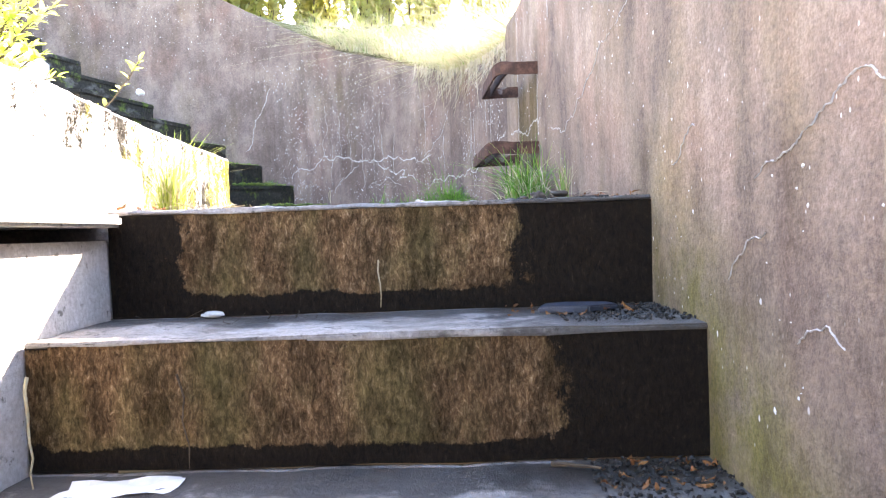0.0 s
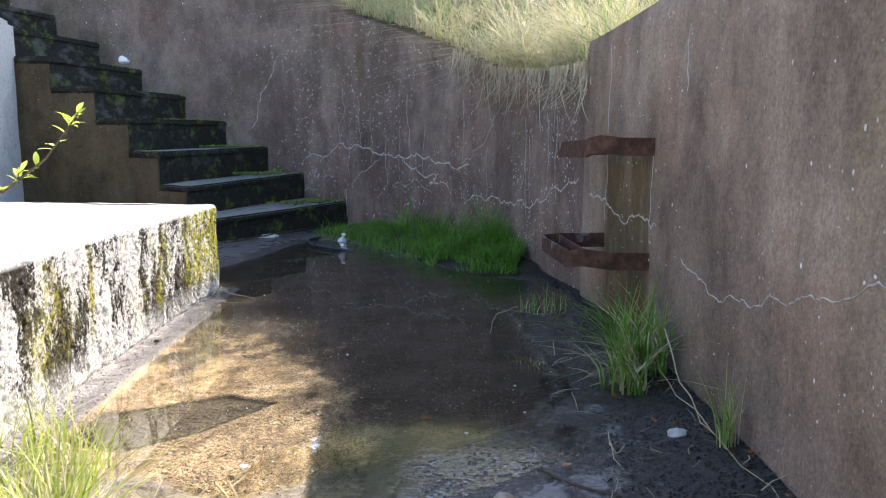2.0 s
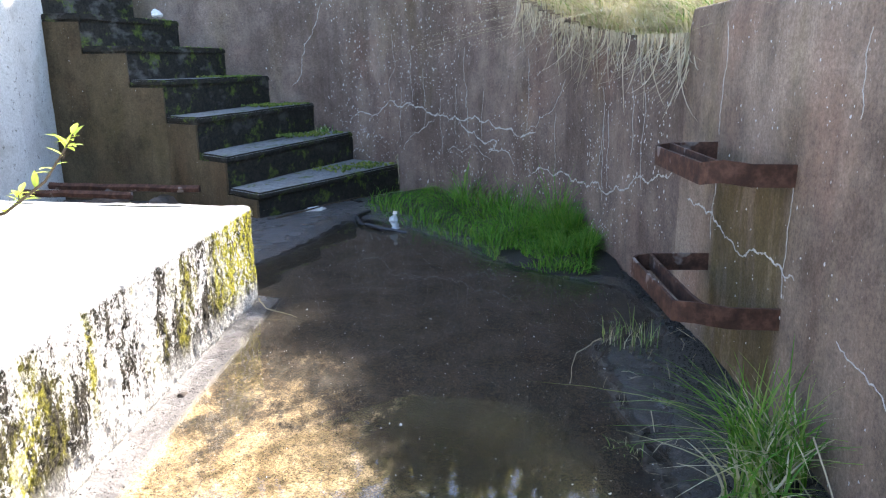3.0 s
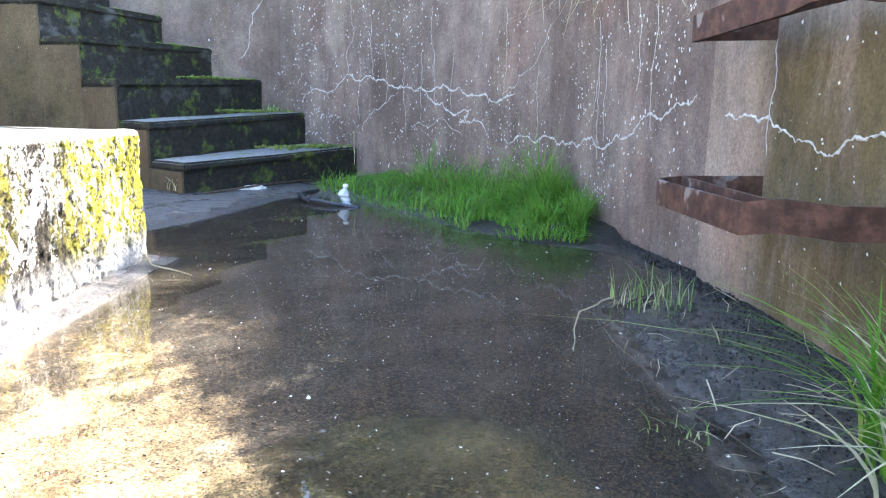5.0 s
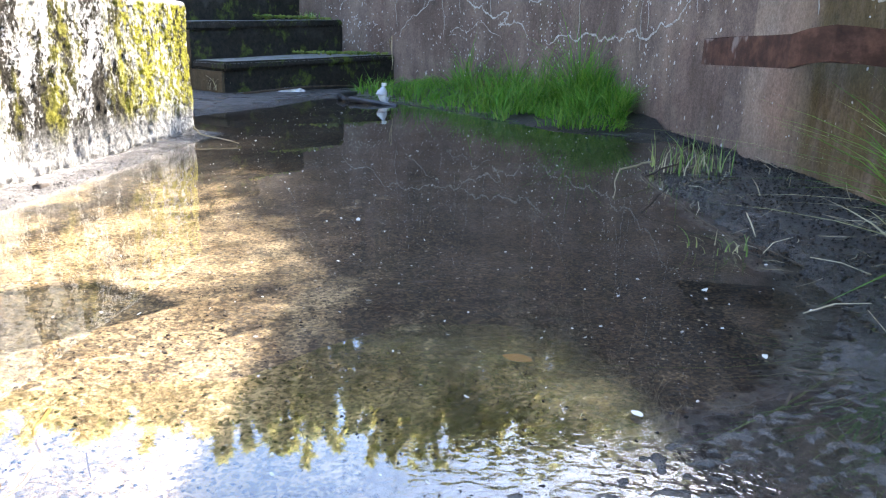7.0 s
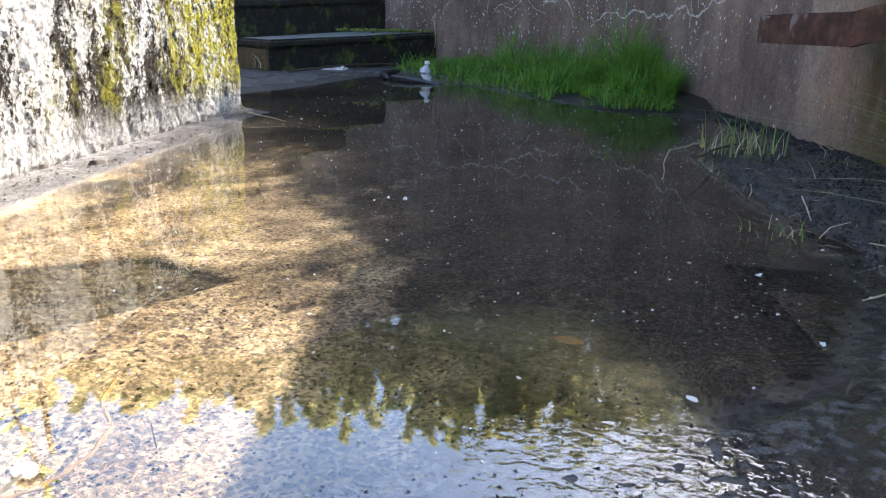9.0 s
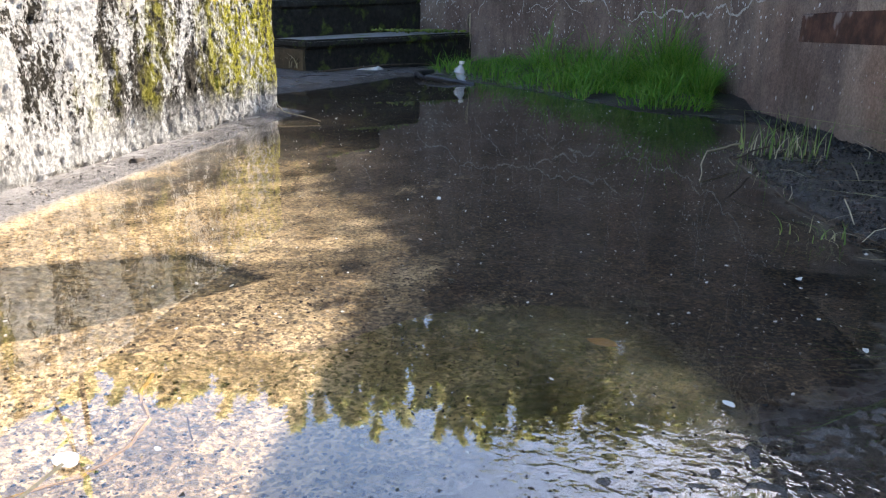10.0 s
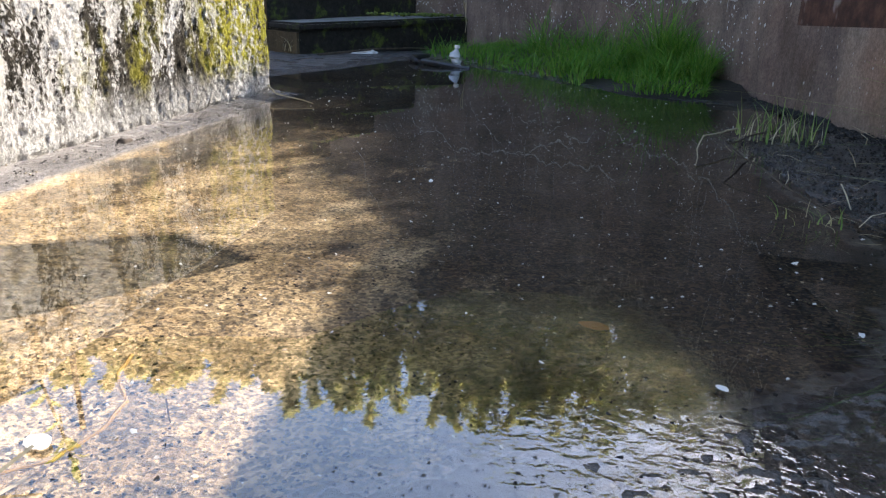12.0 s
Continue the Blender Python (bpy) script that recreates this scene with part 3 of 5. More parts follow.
build_flight()
low = new("lower_floor", mesh_of("lower_floor", [(-1.05, -6, -1.29), (0.1, -6, -1.29), (0.1, -1.4, -1.29), (-1.05, -1.4, -1.29)], [(0, 1, 2, 3)], M_SLAB))
tagged(low, "grey cement passage floor below the steps", "floor", kind="structure")

cheek = part("wall_cheek", prism([(-1.45, -6), (-1.035, -6), (-1.035, 0.0), (-1.45, 0.0)], -1.6, -0.055, 0.004, 2, 0.003, 3), M_PALE)
tagged(cheek, "pale concrete side wall of the entry steps", "wall", kind="structure")
ledge = part("pavement", prism([(-1.45, -6), (-0.985, -6), (-0.99, -0.03), (-1.45, -0.03)], -0.03, -0.004, 0.006, 3, 0.004, 5), M_PALE)
tagged(ledge, "thin worn cement slab edge overhanging the steps", "pavement", kind="structure")
passage_end = part("wall_end", prism([(-4.2, -6.2), (0.4, -6.2), (0.4, -6.0), (-4.2, -6.0)], -1.6, 1.0), M_WALL)
tagged(passage_end, "plain grey wall closing the passage", "wall", kind="structure")

# the raised plinth beside the pool, and the low kerb before it
def plinth_face():
    """The eaten-away side of the plinth: a dense skin with pits, ribs and chipped edges, wrapped over the rim and round the far corner."""
    run = spline([(-1.27, -1.0), (-1.35, 0.35), (-1.44, 1.3), (-1.503, 2.335)], 0.0055)
    run = np.concatenate([run, [(-1.508, 2.350), (-1.522, 2.360), (-1.54, 2.364)], np.stack([np.linspace(-1.56, -3.2, 60), np.linspace(2.365, 2.46, 60)], 1)])
    tang = np.gradient(run, axis=0)
    tang /= np.linalg.norm(tang, axis=1)[:, None]
    rows = [(-0.04 + 0.383 * j / 66, 0.0) for j in range(67)] + [(0.351, -0.005), (0.356, -0.014), (0.357, -0.03), (0.357, -0.06)]
    verts, faces = [], []
    for i, (x, y) in enumerate(run):
        o = Vector((tang[i, 1], -tang[i, 0], 0))
        for z, inset in rows:
            p = Vector((x, y, z))
            q = Vector((p.x * 1.0, p.y, p.z * 0.6))
            pit = max(0, noise.noise(q * 52) - 0.08) * 0.009 + max(0, noise.noise(q * 24 + Vector((4, 0, 0))) - 0.22) * 0.012
            grit = 0.003 * noise.noise(p * 80) + 0.003 * noise.noise(p * 170) + 0.005 * noise.noise(p * 6)
            foot = 0.02 * max(0, 0.02 - z) / 0.06
            k = 0.3 if inset < -0.02 else 1.0
            d = inset + k * (grit - pit) - foot
            verts.append(p + o * d + Vector((0, 0, (grit * 0.5 if z > 0.34 else 0))))
    r = len(rows)
    faces = [(i * r + j, i * r + j + 1, (i + 1) * r + j + 1, (i + 1) * r + j) for i in range(len(run) - 1) for j in range(r - 1)]
    return mesh_of("rough_face", verts, faces, M_BLOCK)


plinth = part("concrete_block", prism([(-3.6, -6.0), (-1.29, -6.0), (-1.31, -1.0), (-1.39, 0.35), (-1.48, 1.3), (-1.545, 2.32), (-3.6, 2.43)], -0.06, 0.354, 0.006, 5, 0.003, 9), M_PALE)
tagged(plinth, "rough pale concrete plinth with black crust and yellow lichen", "concrete block")
skin = new("rough_face", plinth_face())
skin.parent = plinth
skin["label"] = "pitted side face with black crust and lichen"
kerb = part("kerb_block", prism([(-1.30, -6.0), (-1.035, -6.0), (-1.035, 0.19), (-1.30, 0.22)], -0.02, 0.125, 0.016, 6, 0.010, 13), M_PALE)
tagged(kerb, "low sunlit pale concrete kerb at the edge of the steps", "kerb")

# the stair that climbs along the back wall
CORNER = [(-2.02, 3.8), (-2.26, 3.97), (-2.5, 4.14), (-2.76, 4.28), (-3.0, 4.32), (-3.3, 4.34), (-3.6, 4.34), (-3.9, 4.3), (-4.2, 4.28), (-4.5, 4.25), (-4.8, 4.22)]
FAR = [(-1.37, 4.80), (-1.75, 5.05), (-2.06, 5.17), (-2.4, 5.21), (-2.72, 5.21), (-3.05, 5.19), (-3.36, 5.14), (-3.66, 5.08), (-3.96, 5.0), (-4.26, 4.94), (-4.56, 4.86)]


SAG = [0.042, 0.055, 0.036, 0.012, 0, 0, 0, 0, 0, 0]


def sag(bm, near, far, drop, level):
    """Let the outer end of a worn tread hang lower than the end at the wall."""
    a, b = Vector((*near, 0)), Vector((*far, 0))
    for v in bm.verts:
        if v.co.z > level:
            u = (Vector((v.co.x, v.co.y, 0)) - a).dot(b - a) / (b - a).length_squared
            v.co.z -= drop * min(1, max(0, 1 - u))
    return bm


def build_stair():
    stair = tagged(new("mossy_stair"), "dark mossy concrete stair climbing along the curved wall", "stairs", kind="structure")
    for k in range(10):
        (cx, cy), (fx, fy) = CORNER[k], FAR[k]
        (nx, ny), (gx, gy) = CORNER[k + 1], FAR[k + 1]
        top = 0.197 * (k + 1)
        bm = prism([(cx, cy), (fx, fy), (gx, gy), (nx, ny)], -0.05, top - 0.035, 0, 3, 0.005, k)
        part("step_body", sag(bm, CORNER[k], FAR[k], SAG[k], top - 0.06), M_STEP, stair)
        f = Vector((cy - ny, nx - cx, 0)).normalized() * 0.014
        bm = prism([(cx - 0.002, cy), (nx, ny), (nx + f.x, ny + f.y), (cx - 0.002 + f.x, cy + f.y)], -0.05, top - 0.045, 0, 3, 0.003, k + 60)
        part("side_face", sag(bm, CORNER[k], FAR[k], SAG[k], top - 0.06), M_SIDE, stair, "olive-brown stained side of the stair")
        d = Vector((cx - nx, cy - ny, 0)).normalized() * 0.007
        e = Vector((0.008, -0.016, 0))
        bm = prism([(cx + d.x + e.x, cy + d.y + e.y), (fx + d.x, fy + d.y), (gx - d.x, gy - d.y), (nx - d.x + e.x, ny - d.y + e.y)], top - 0.04, top + 0.001 * k, 0.010, 3, 0.005, k + 30)
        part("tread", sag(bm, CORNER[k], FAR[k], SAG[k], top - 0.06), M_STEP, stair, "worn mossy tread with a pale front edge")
    return stair


build_stair()
left = part("wall_left", prism([(-4.2, -6.0), (-3.44, -6.0), (-3.44, 3.87), (-3.56, 4.40), (-4.2, 4.40)], -0.3, 1.42, 0.035, 4, 0.006, 17), M_PALE)
tagged(left, "pale sunlit concrete wall beside the stair", "wall", kind="structure")


# the iron rungs
def build_rung(z, dep):
    """A ladder foothold: a flat bar bent into a tray-like loop, with a second bar inside it."""
    rung = tagged(new("ladder_rung"), "rusted flat-iron ladder rung let into the wall", "ladder rung", "rungs of the wall ladder")
    rung.location = (0.02, 1.775, z)
    y0, y1, h, t = -0.285, 0.222, 0.05, 0.008
    path = [(0.05, y0), (-dep * 0.45, y0 + 0.002), (-dep * 0.62, y0 + 0.006), (-dep * 0.78, y0 + 0.016), (-dep * 0.9, y0 + 0.036), (-dep * 0.96, y0 + 0.07), (-dep * 1.1, y1 - 0.07), (-dep * 1.11, y1 - 0.03), (-dep * 1.05, y1 - 0.008), (-dep * 0.85, y1), (0.05, y1)]
    lift = (0.0, 0.0, 0.004, 0.007, 0.002, -0.006, -0.010, -0.010, -0.008, -0.004, 0.0)

    def strap(pts, half, lift):
        bm = bmesh.new()
        cols = []
        for i, (x, y) in enumerate(pts):
            a, b = Vector(pts[max(i - 1, 0)]), Vector(pts[min(i + 1, len(pts) - 1)])
            d = (b - a).normalized()
            nrm = Vector((d.y, -d.x)) * t / 2
            drop = lift(i)
            cols.append([bm.verts.new((x + s * nrm.x, y + s * nrm.y, drop + u * half)) for s, u in ((1, -1), (1, 1), (-1, 1), (-1, -1))])
        for a, b in zip(cols, cols[1:]):
            for j in range(4):
                bm.faces.new((a[j], a[(j + 1) % 4], b[(j + 1) % 4], b[j]))
        bm.faces.new(cols[0][::-1])
        bm.faces.new(cols[-1])
        sharp = [e for e in bm.edges if len(e.link_faces) == 2 and e.calc_face_angle(0) > 1.2]
        bmesh.ops.bevel(bm, geom=sharp, offset=0.0015, segments=1, affect="EDGES")
        return bm

    part("outer_bar", strap(path, h / 2, lambda i: lift[i]), M_RUST, rung)
    inner = [(-dep * 0.66, y0 + 0.012), (-dep * 0.74, y0 + 0.12), (-dep * 0.84, y1 - 0.1), (-dep * 0.86, y1 - 0.004)]
    part("inner_bar", strap(inner, h * 0.42, lambda i: 0.0), M_RUST, rung, "thinner rusted bar inside the loop")
    return rung


build_rung(0.595, 0.172)
build_rung(0.272, 0.215)


# ---- cracks, specks and patches on the walls ----
WALK_LINE = np.concatenate([RIGHT[:-1], BACK])
STATION = WALK_LINE[:, 1] - WALK_LINE[:, 0]
TURNING = int(WALK_LINE[:, 1].argmax())
M_CRACK = plain("lime_crack", (0.30, 0.28, 0.255), (0.54, 0.515, 0.48), 60, 0.9, 0.2)
M_SPECK = plain("lime_speck", (0.42, 0.40, 0.38), (0.70, 0.68, 0.65), 60, 0.9, 0.2)
rng = random.Random(7)


def on_wall(q, z, off=0.0):
    """The point of the inner wall face at the station q = y - x, a little proud of it, and the wall's run there."""
    i = int(np.clip(np.searchsorted(STATION, q), 1, len(WALK_LINE) - 1))
    a, b = WALK_LINE[i - 1], WALK_LINE[i]
    u = (q - STATION[i - 1]) / (STATION[i] - STATION[i - 1])
    x, y = a + u * (b - a)
    d = (b - a) / max(np.linalg.norm(b - a), 1e-6)
    k = 0.004 * noise.noise(Vector((x * 4, y * 4, z * 4))) - off
    return Vector((x + d[1] * k, y - d[0] * k, z)), Vector((d[0], d[1], 0))


def wall_at(y, z, off=0.0):
    """The same by y, for the stretch before the wall turns away."""
    return on_wall(y - float(np.interp(y, WALK_LINE[:TURNING, 1], WALK_LINE[:TURNING, 0])), z, off)


def crack(points, width, seed, wander=0.012):
    """A jagged, uneven lime-filled crack through points (station, z) of the wall."""
    r = random.Random(seed)
    pts = [Vector((*p, 0)) for p in points]
    for _ in range(4):
        fine = []
        for a, b in zip(pts, pts[1:]):
            m = (a + b) / 2
            n = Vector((-(b - a).y, (b - a).x, 0))
            fine += [a, m + n * r.uniform(-0.15, 0.15)]
        pts = fine + [pts[-1]]
    bm = bmesh.new()
    last = None
    for i, p in enumerate(pts):
        q = pts[min(i + 1, len(pts) - 1)] - pts[max(i - 1, 0)]
        q = q.normalized() if q.length else Vector((1, 0, 0))
        w = width * r.uniform(0.25, 1.5) * min(1, 0.35 + min(i, len(pts) - 1 - i) * 0.2)
        duo = []
        for s in (-1, 1):
            co, _ = on_wall(p.x - q.y * w * s, p.y + q.x * w * s, 0.0010)
            duo.append(bm.verts.new(co))
        mid = bm.verts.new(on_wall(p.x, p.y, 0.0026)[0])
        if last:
            bm.faces.new((last[0], last[2], mid, duo[0]))
            bm.faces.new((last[2], last[1], duo[1], mid))
        last = (*duo, mid)
    return part("crack", bm, M_CRACK, wall_back if points[0][0] > 2.35 else wall_right, "white lime-filled crack")


crack([(6.81, 0.47), (6.62, 0.53), (6.25, 0.62), (5.94, 0.59), (5.68, 0.54), (5.36, 0.54), (5.00, 0.52), (4.57, 0.50), (4.22, 0.50)], 0.0042, 1)
crack([(5.32, 0.53), (5.09, 0.46), (4.76, 0.42), (4.88, 0.36), (4.52, 0.31)], 0.0042, 2)
crack([(6.09, 0.31), (5.92, 0.42), (5.66, 0.50)], 0.0021, 3)
crack([(4.32, 0.28), (3.98, 0.29), (3.72, 0.29), (3.47, 0.29), (3.14, 0.31), (2.96, 0.34), (2.81, 0.41), (2.59, 0.45), (2.46, 0.47)], 0.0036, 4)
crack([(2.28, 0.40), (2.24, 0.42), (2.11, 0.42), (1.99, 0.42), (1.93, 0.39), (1.79, 0.37), (1.70, 0.36), (1.60, 0.39), (1.50, 0.39), (1.40, 0.38)], 0.0028, 5)
crack([(4.37, 0.50), (4.11, 0.59), (3.92, 0.69), (3.84, 0.77)], 0.0018, 6)
crack([(7.11, 1.28), (7.19, 1.12), (7.28, 1.01), (7.32, 0.85), (7.41, 0.72)], 0.0024, 7)
crack([(6.25, 0.63), (6.27, 0.76), (6.18, 0.88), (6.23, 1.06)], 0.0018, 8)
crack([(5.50, 0.31), (5.17, 0.36), (4.84, 0.30)], 0.0018, 9)
crack([(1.19, 0.32), (1.06, 0.29), (0.96, 0.27), (0.84, 0.29), (0.76, 0.29), (0.68, 0.33), (0.54, 0.36), (0.42, 0.38), (0.24, 0.41)], 0.0014, 10)
crack([(0.18, 0.41), (0.04, 0.43), (-0.11, 0.46), (-0.26, 0.50)], 0.0013, 11)
crack([(-0.68, -0.20), (-0.71, -0.18), (-0.75, -0.17), (-0.78, -0.19)], 0.0013, 12)
crack([(-0.47, -0.14), (-0.50, -0.11), (-0.55, -0.08), (-0.60, -0.07)], 0.0010, 13)
crack([(-0.57, 0.00), (-0.64, 0.02), (-0.69, 0.04), (-0.73, 0.06), (-0.77, 0.08), (-0.81, 0.09), (-0.85, 0.07)], 0.0013, 14)
crack([(-0.22, 0.05), (-0.30, 0.09), (-0.35, 0.10)], 0.0010, 15)
crack([(1.462, 0.57), (1.465, 0.48), (1.46, 0.33)], 0.0008, 16)
crack([(1.985, 0.57), (1.98, 0.47), (1.985, 0.34)], 0.0008, 17)
crack([(1.985, 0.94), (1.98, 0.8), (1.985, 0.64)], 0.0010, 18)
for n in range(15):
    y = rng.uniform(2.7, 6.6)
    z = rng.uniform(0.55, 0.95)
    crack([(y, z), (y + rng.uniform(-0.03, 0.03), z - rng.uniform(0.1, 0.2)), (y + rng.uniform(-0.03, 0.03), z - rng.uniform(0.25, 0.4))], 0.0014, 30 + n)
for n in range(1):
    y = rng.uniform(0.0, 2.2)
    z = rng.uniform(0.4, 0.95)
    crack([(y, z), (y + rng.uniform(-0.01, 0.01), z - rng.uniform(0.04, 0.1)), (y, z - rng.uniform(0.12, 0.25))], 0.0010, 70 + n)


def wall_specks(name, count, y0, y1, z0, z1, big, seed, parent):
    """Small pale lichen and lime splashes, lying on the wall in drifts."""
    r = random.Random(seed)
    verts, faces = [], []
    made = 0
    while made < count:
        y, z = r.uniform(y0, y1), r.uniform(z0, z1)
        if noise.noise(Vector((y * 1.7, z * 1.7, seed))) + 0.25 < r.random() * 0.7:
            continue
        made += 1
        w = big * r.uniform(0.25, 1.0) ** 1.6
        h = w * r.uniform(0.7, 1.4)
        base = len(verts)
        verts.append(on_wall(y, z, 0.0032)[0])
        for k in range(6):
            a = k * math.pi / 3
            s = r.uniform(0.6, 1.2)
            verts.append(on_wall(y + w * s * math.cos(a), z + h * s * math.sin(a), 0.0012)[0])
        faces += [(base, base + 1 + k, base + 1 + (k + 1) % 6) for k in range(6)]
    ob = new(name, mesh_of(name, verts, faces, M_SPECK))
    ob.parent = parent
    tagged(ob, "white lime and lichen splashes on the wall", kind="stuff")
    return ob


wall_specks("lichen_specks", 2600, 2.5, 7.4, 0.1, 1.5, 0.0066, 3, wall_back)
wall_specks("lichen_specks", 320, -1.2, 2.2, -0.3, 0.98, 0.0044, 4, wall_right)

# ---- ground outside, with its bank of grass ----
def build_ground():
    tang = np.gradient(WALK_LINE, axis=0)
    tang /= np.linalg.norm(tang, axis=1)[:, None]
    ring, tops, ways = [], [], []
    for i, (x, y) in enumerate(WALK_LINE):
        if i % 2 and i < len(WALK_LINE) - 1:
            continue
        o = np.array([tang[i, 1], -tang[i, 0]])
        ring.append((x + 0.19 * o[0], y + 0.19 * o[1]))
        tops.append(1.0 if y < 2.3 else back_top(i - len(RIGHT) + 1))
        ways.append(o)
    for x, y, z, ox, oy in ((-5.3, 4.15, 1.95, -0.9, 0.2), (-4.15, 4.1, 1.38, -1, 0), (-4.15, 2, 1.38, -1, 0), (-4.15, -2, 1.38, -1, 0), (-4.15, -6.1, 1.2, -0.7, -0.7), (-2, -6.15, 0.98, 0, -1), (0.2, -6.15, 0.98, 0.7, -0.7)):
        ring.append((x, y))
        tops.append(z)
        ways.append(np.array([ox, oy]))
    dist = [0.0, 0.12, 0.4, 0.9, 1.6, 2.4, 4.0, 12.0, 60.0, 900.0]
    n = len(ring)
    verts, faces = [], []
    for k, d in enumerate(dist):
        for (x, y), z, w in zip(ring, tops, ways):
            slope = 0.22 * min(1, max(0, (y - 2.0) / 0.8)) * min(1, max(0, (x + 2.6) / 0.8)) + 0.05
            far = 1.6
            u = min(1, max(0, d - 8) / 50)
            h = (z + 0.004 + slope * min(d, 2.4)) * (1 - u) + far * u
            h += 0.05 * min(d, 1) * noise.noise(Vector((x + w[0] * d, y + w[1] * d, 0)) * 1.3)
            verts.append((x + w[0] * d, y + w[1] * d, h + (0.012 if 0 < k < 4 else 0)))
    for k in range(len(dist) - 1):
        for i in range(n):
            j = (i + 1) % n
            faces.append((k * n + i, k * n + j, (k + 1) * n + j, (k + 1) * n + i))
    ob = new("ground", mesh_of("ground", verts, faces, M_TURF, True))
    tagged(ob, "grassy ground running out from the top of the walls", "ground", kind="structure")


build_ground()


def bank_roots(count, y0, y1, reach, seed, size=1.0):
    """Rooting places on the bank behind the back wall; drift leans over the pit."""
    r = random.Random(seed)
    out = []
    for _ in range(count):
        y = r.uniform(y0, y1)
        i = int(np.clip(np.searchsorted(BACK[:45, 1], y), 1, 45))
        a, b = BACK[i - 1], BACK[i]
        d = (b - a) / np.linalg.norm(b - a)
        u = r.random() ** 1.3 * reach
        o = Vector((d[1], -d[0], 0))
        p = Vector((a[0], a[1], 0)) + o * (0.03 + u) + Vector((d[0], d[1], 0)) * r.uniform(-0.04, 0.04)
        p.z = back_top(i) + 0.24 * max(0, u - 0.16)
        clump = 0.7 + 1.3 * noise.noise(p * 4.2)
        out.append((p, size * max(0.25, clump) * r.uniform(0.6, 1.2), -o * r.uniform(0.0, 0.6) + Vector((r.uniform(-0.3, 0.3), r.uniform(-0.3, 0.3), 0))))
    return out


tagged(blades("bank_grass", bank_roots(8000, 2.32, 5.0, 1.6, 11), M_DRY, 0.38, 0.0062, 2.3, 12), "tangled dry straw-coloured grass on the bank", "grass", kind="stuff")
tagged(blades("bank_grass", bank_roots(1500, 2.32, 5.0, 1.8, 13), M_LONG, 0.40, 0.008, 1.3, 14), "green grass among straw on the bank top", "grass", kind="stuff")

# Taller clump added on the bank to cast shade on the middle of the pool.
tagged(blades("bank_grass", bank_roots(1500, 2.75, 3.7, 0.65, 17, 1.35), M_DRY, 0.40, 0.006, 0.9, 18), "tall dry grass over the wall rim, added to shade the pool", "grass", kind="stuff")


def right_roots(count, seed):
    r = random.Random(seed)
    return [(Vector((0.34 + 0.7 * r.random() ** 1.4, r.uniform(-2.5, 2.6), 1.0)), r.uniform(0.4, 1.0), Vector((0, 0, 0))) for _ in range(count)]


tagged(blades("bank_grass", right_roots(1200, 15), M_LONG, 0.18, 0.005, 0.6, 16), "short grass behind the top of the wall", "grass", kind="stuff")


def hanging_grass():
    """Dead grass trailing down over the wall's rim."""
    r = random.Random(21)
    roots = []
    while len(roots) < 430:
        y = 2.3 + 1.6 * r.random() ** 1.1
        if noise.noise(Vector((y * 7, 0, 3))) < r.uniform(-0.5, 0.35):
            continue
        i = int(np.clip(np.searchsorted(BACK[:30, 1], y), 1, 30))
        co, d = wall_at(y, back_top(i) + 0.012, 0.012)
        inward = Vector((-d.y, d.x, 0))
        roots.append((co + inward * r.uniform(0.0, 0.02), r.uniform(0.15, 1.2), inward * r.uniform(0.02, 0.3) + d * r.uniform(-0.7, 0.5)))
    ob = blades("hanging_grass", roots, M_HANG, 0.32, 0.0048, 1.1, 22, 1.1, 7, Vector((0, 0, -1)))
    return tagged(ob, "dead straw grass trailing down over the wall rim", "grass", kind="stuff")


hanging_grass()


# ---- plants in the pit ----
def mound_roots(count, seed):
    """Roots over the soil bank between the pool and the back wall."""
    r = random.Random(seed)
    edge = [(-1.55, 4.25), (-1.15, 3.62), (-0.80, 3.2), (-0.66, 2.95), (-0.47, 2.78), (-0.26, 2.75)]
    out, mops = [], []
    for k in range(30):
        u = 4.9 * (k + r.uniform(0.1, 0.9)) / 30
        i = int(u)
        ex, ey = (edge[i][q] + (edge[i + 1][q] - edge[i][q]) * (u - i) for q in (0, 1))
        w, d = wall_at(min(ey + 0.36, 4.72), 0, 0.03)
        mops.append(Vector((ex, ey, 0)).lerp(w, r.choice((0.15, 0.5, 0.85))))
    for _ in range(count):
        u = r.random() * (len(edge) - 1)
        i = int(u)
        ex = edge[i][0] + (edge[i + 1][0] - edge[i][0]) * (u - i)
        ey = edge[i][1] + (edge[i + 1][1] - edge[i][1]) * (u - i)
        wy = min(ey + 0.34 + 0.1 * math.sin(u * 2), 4.72)
        w, d = wall_at(wy, 0, 0.03)
        v = r.random() ** 0.8
        p = Vector((ex + (w.x - ex) * v, ey + (w.y - ey) * v, 0.005 + 0.05 * v))
        if noise.noise(p * 6) < -0.35 and v < 0.5:
            continue
        tall = (1 - 0.5 * math.exp(-((u - 2.9) / 0.35) ** 2)) * (0.4 + 0.8 * v) * (1.2 if u < 3.2 else 0.75) * (1 + 1.1 * noise.noise(p * 7.0))
        away = min((Vector((p.x - m.x, p.y - m.y, 0)) for m in mops), key=lambda q: q.length)
        tall *= max(0.45, 1.35 - away.length * 6.5)
        out.append((p, max(0.3, tall), Vector((-0.12, -0.2, 0)) * r.uniform(0, 1) + away * 9.0 * r.uniform(0.5, 1.2)))
    return out


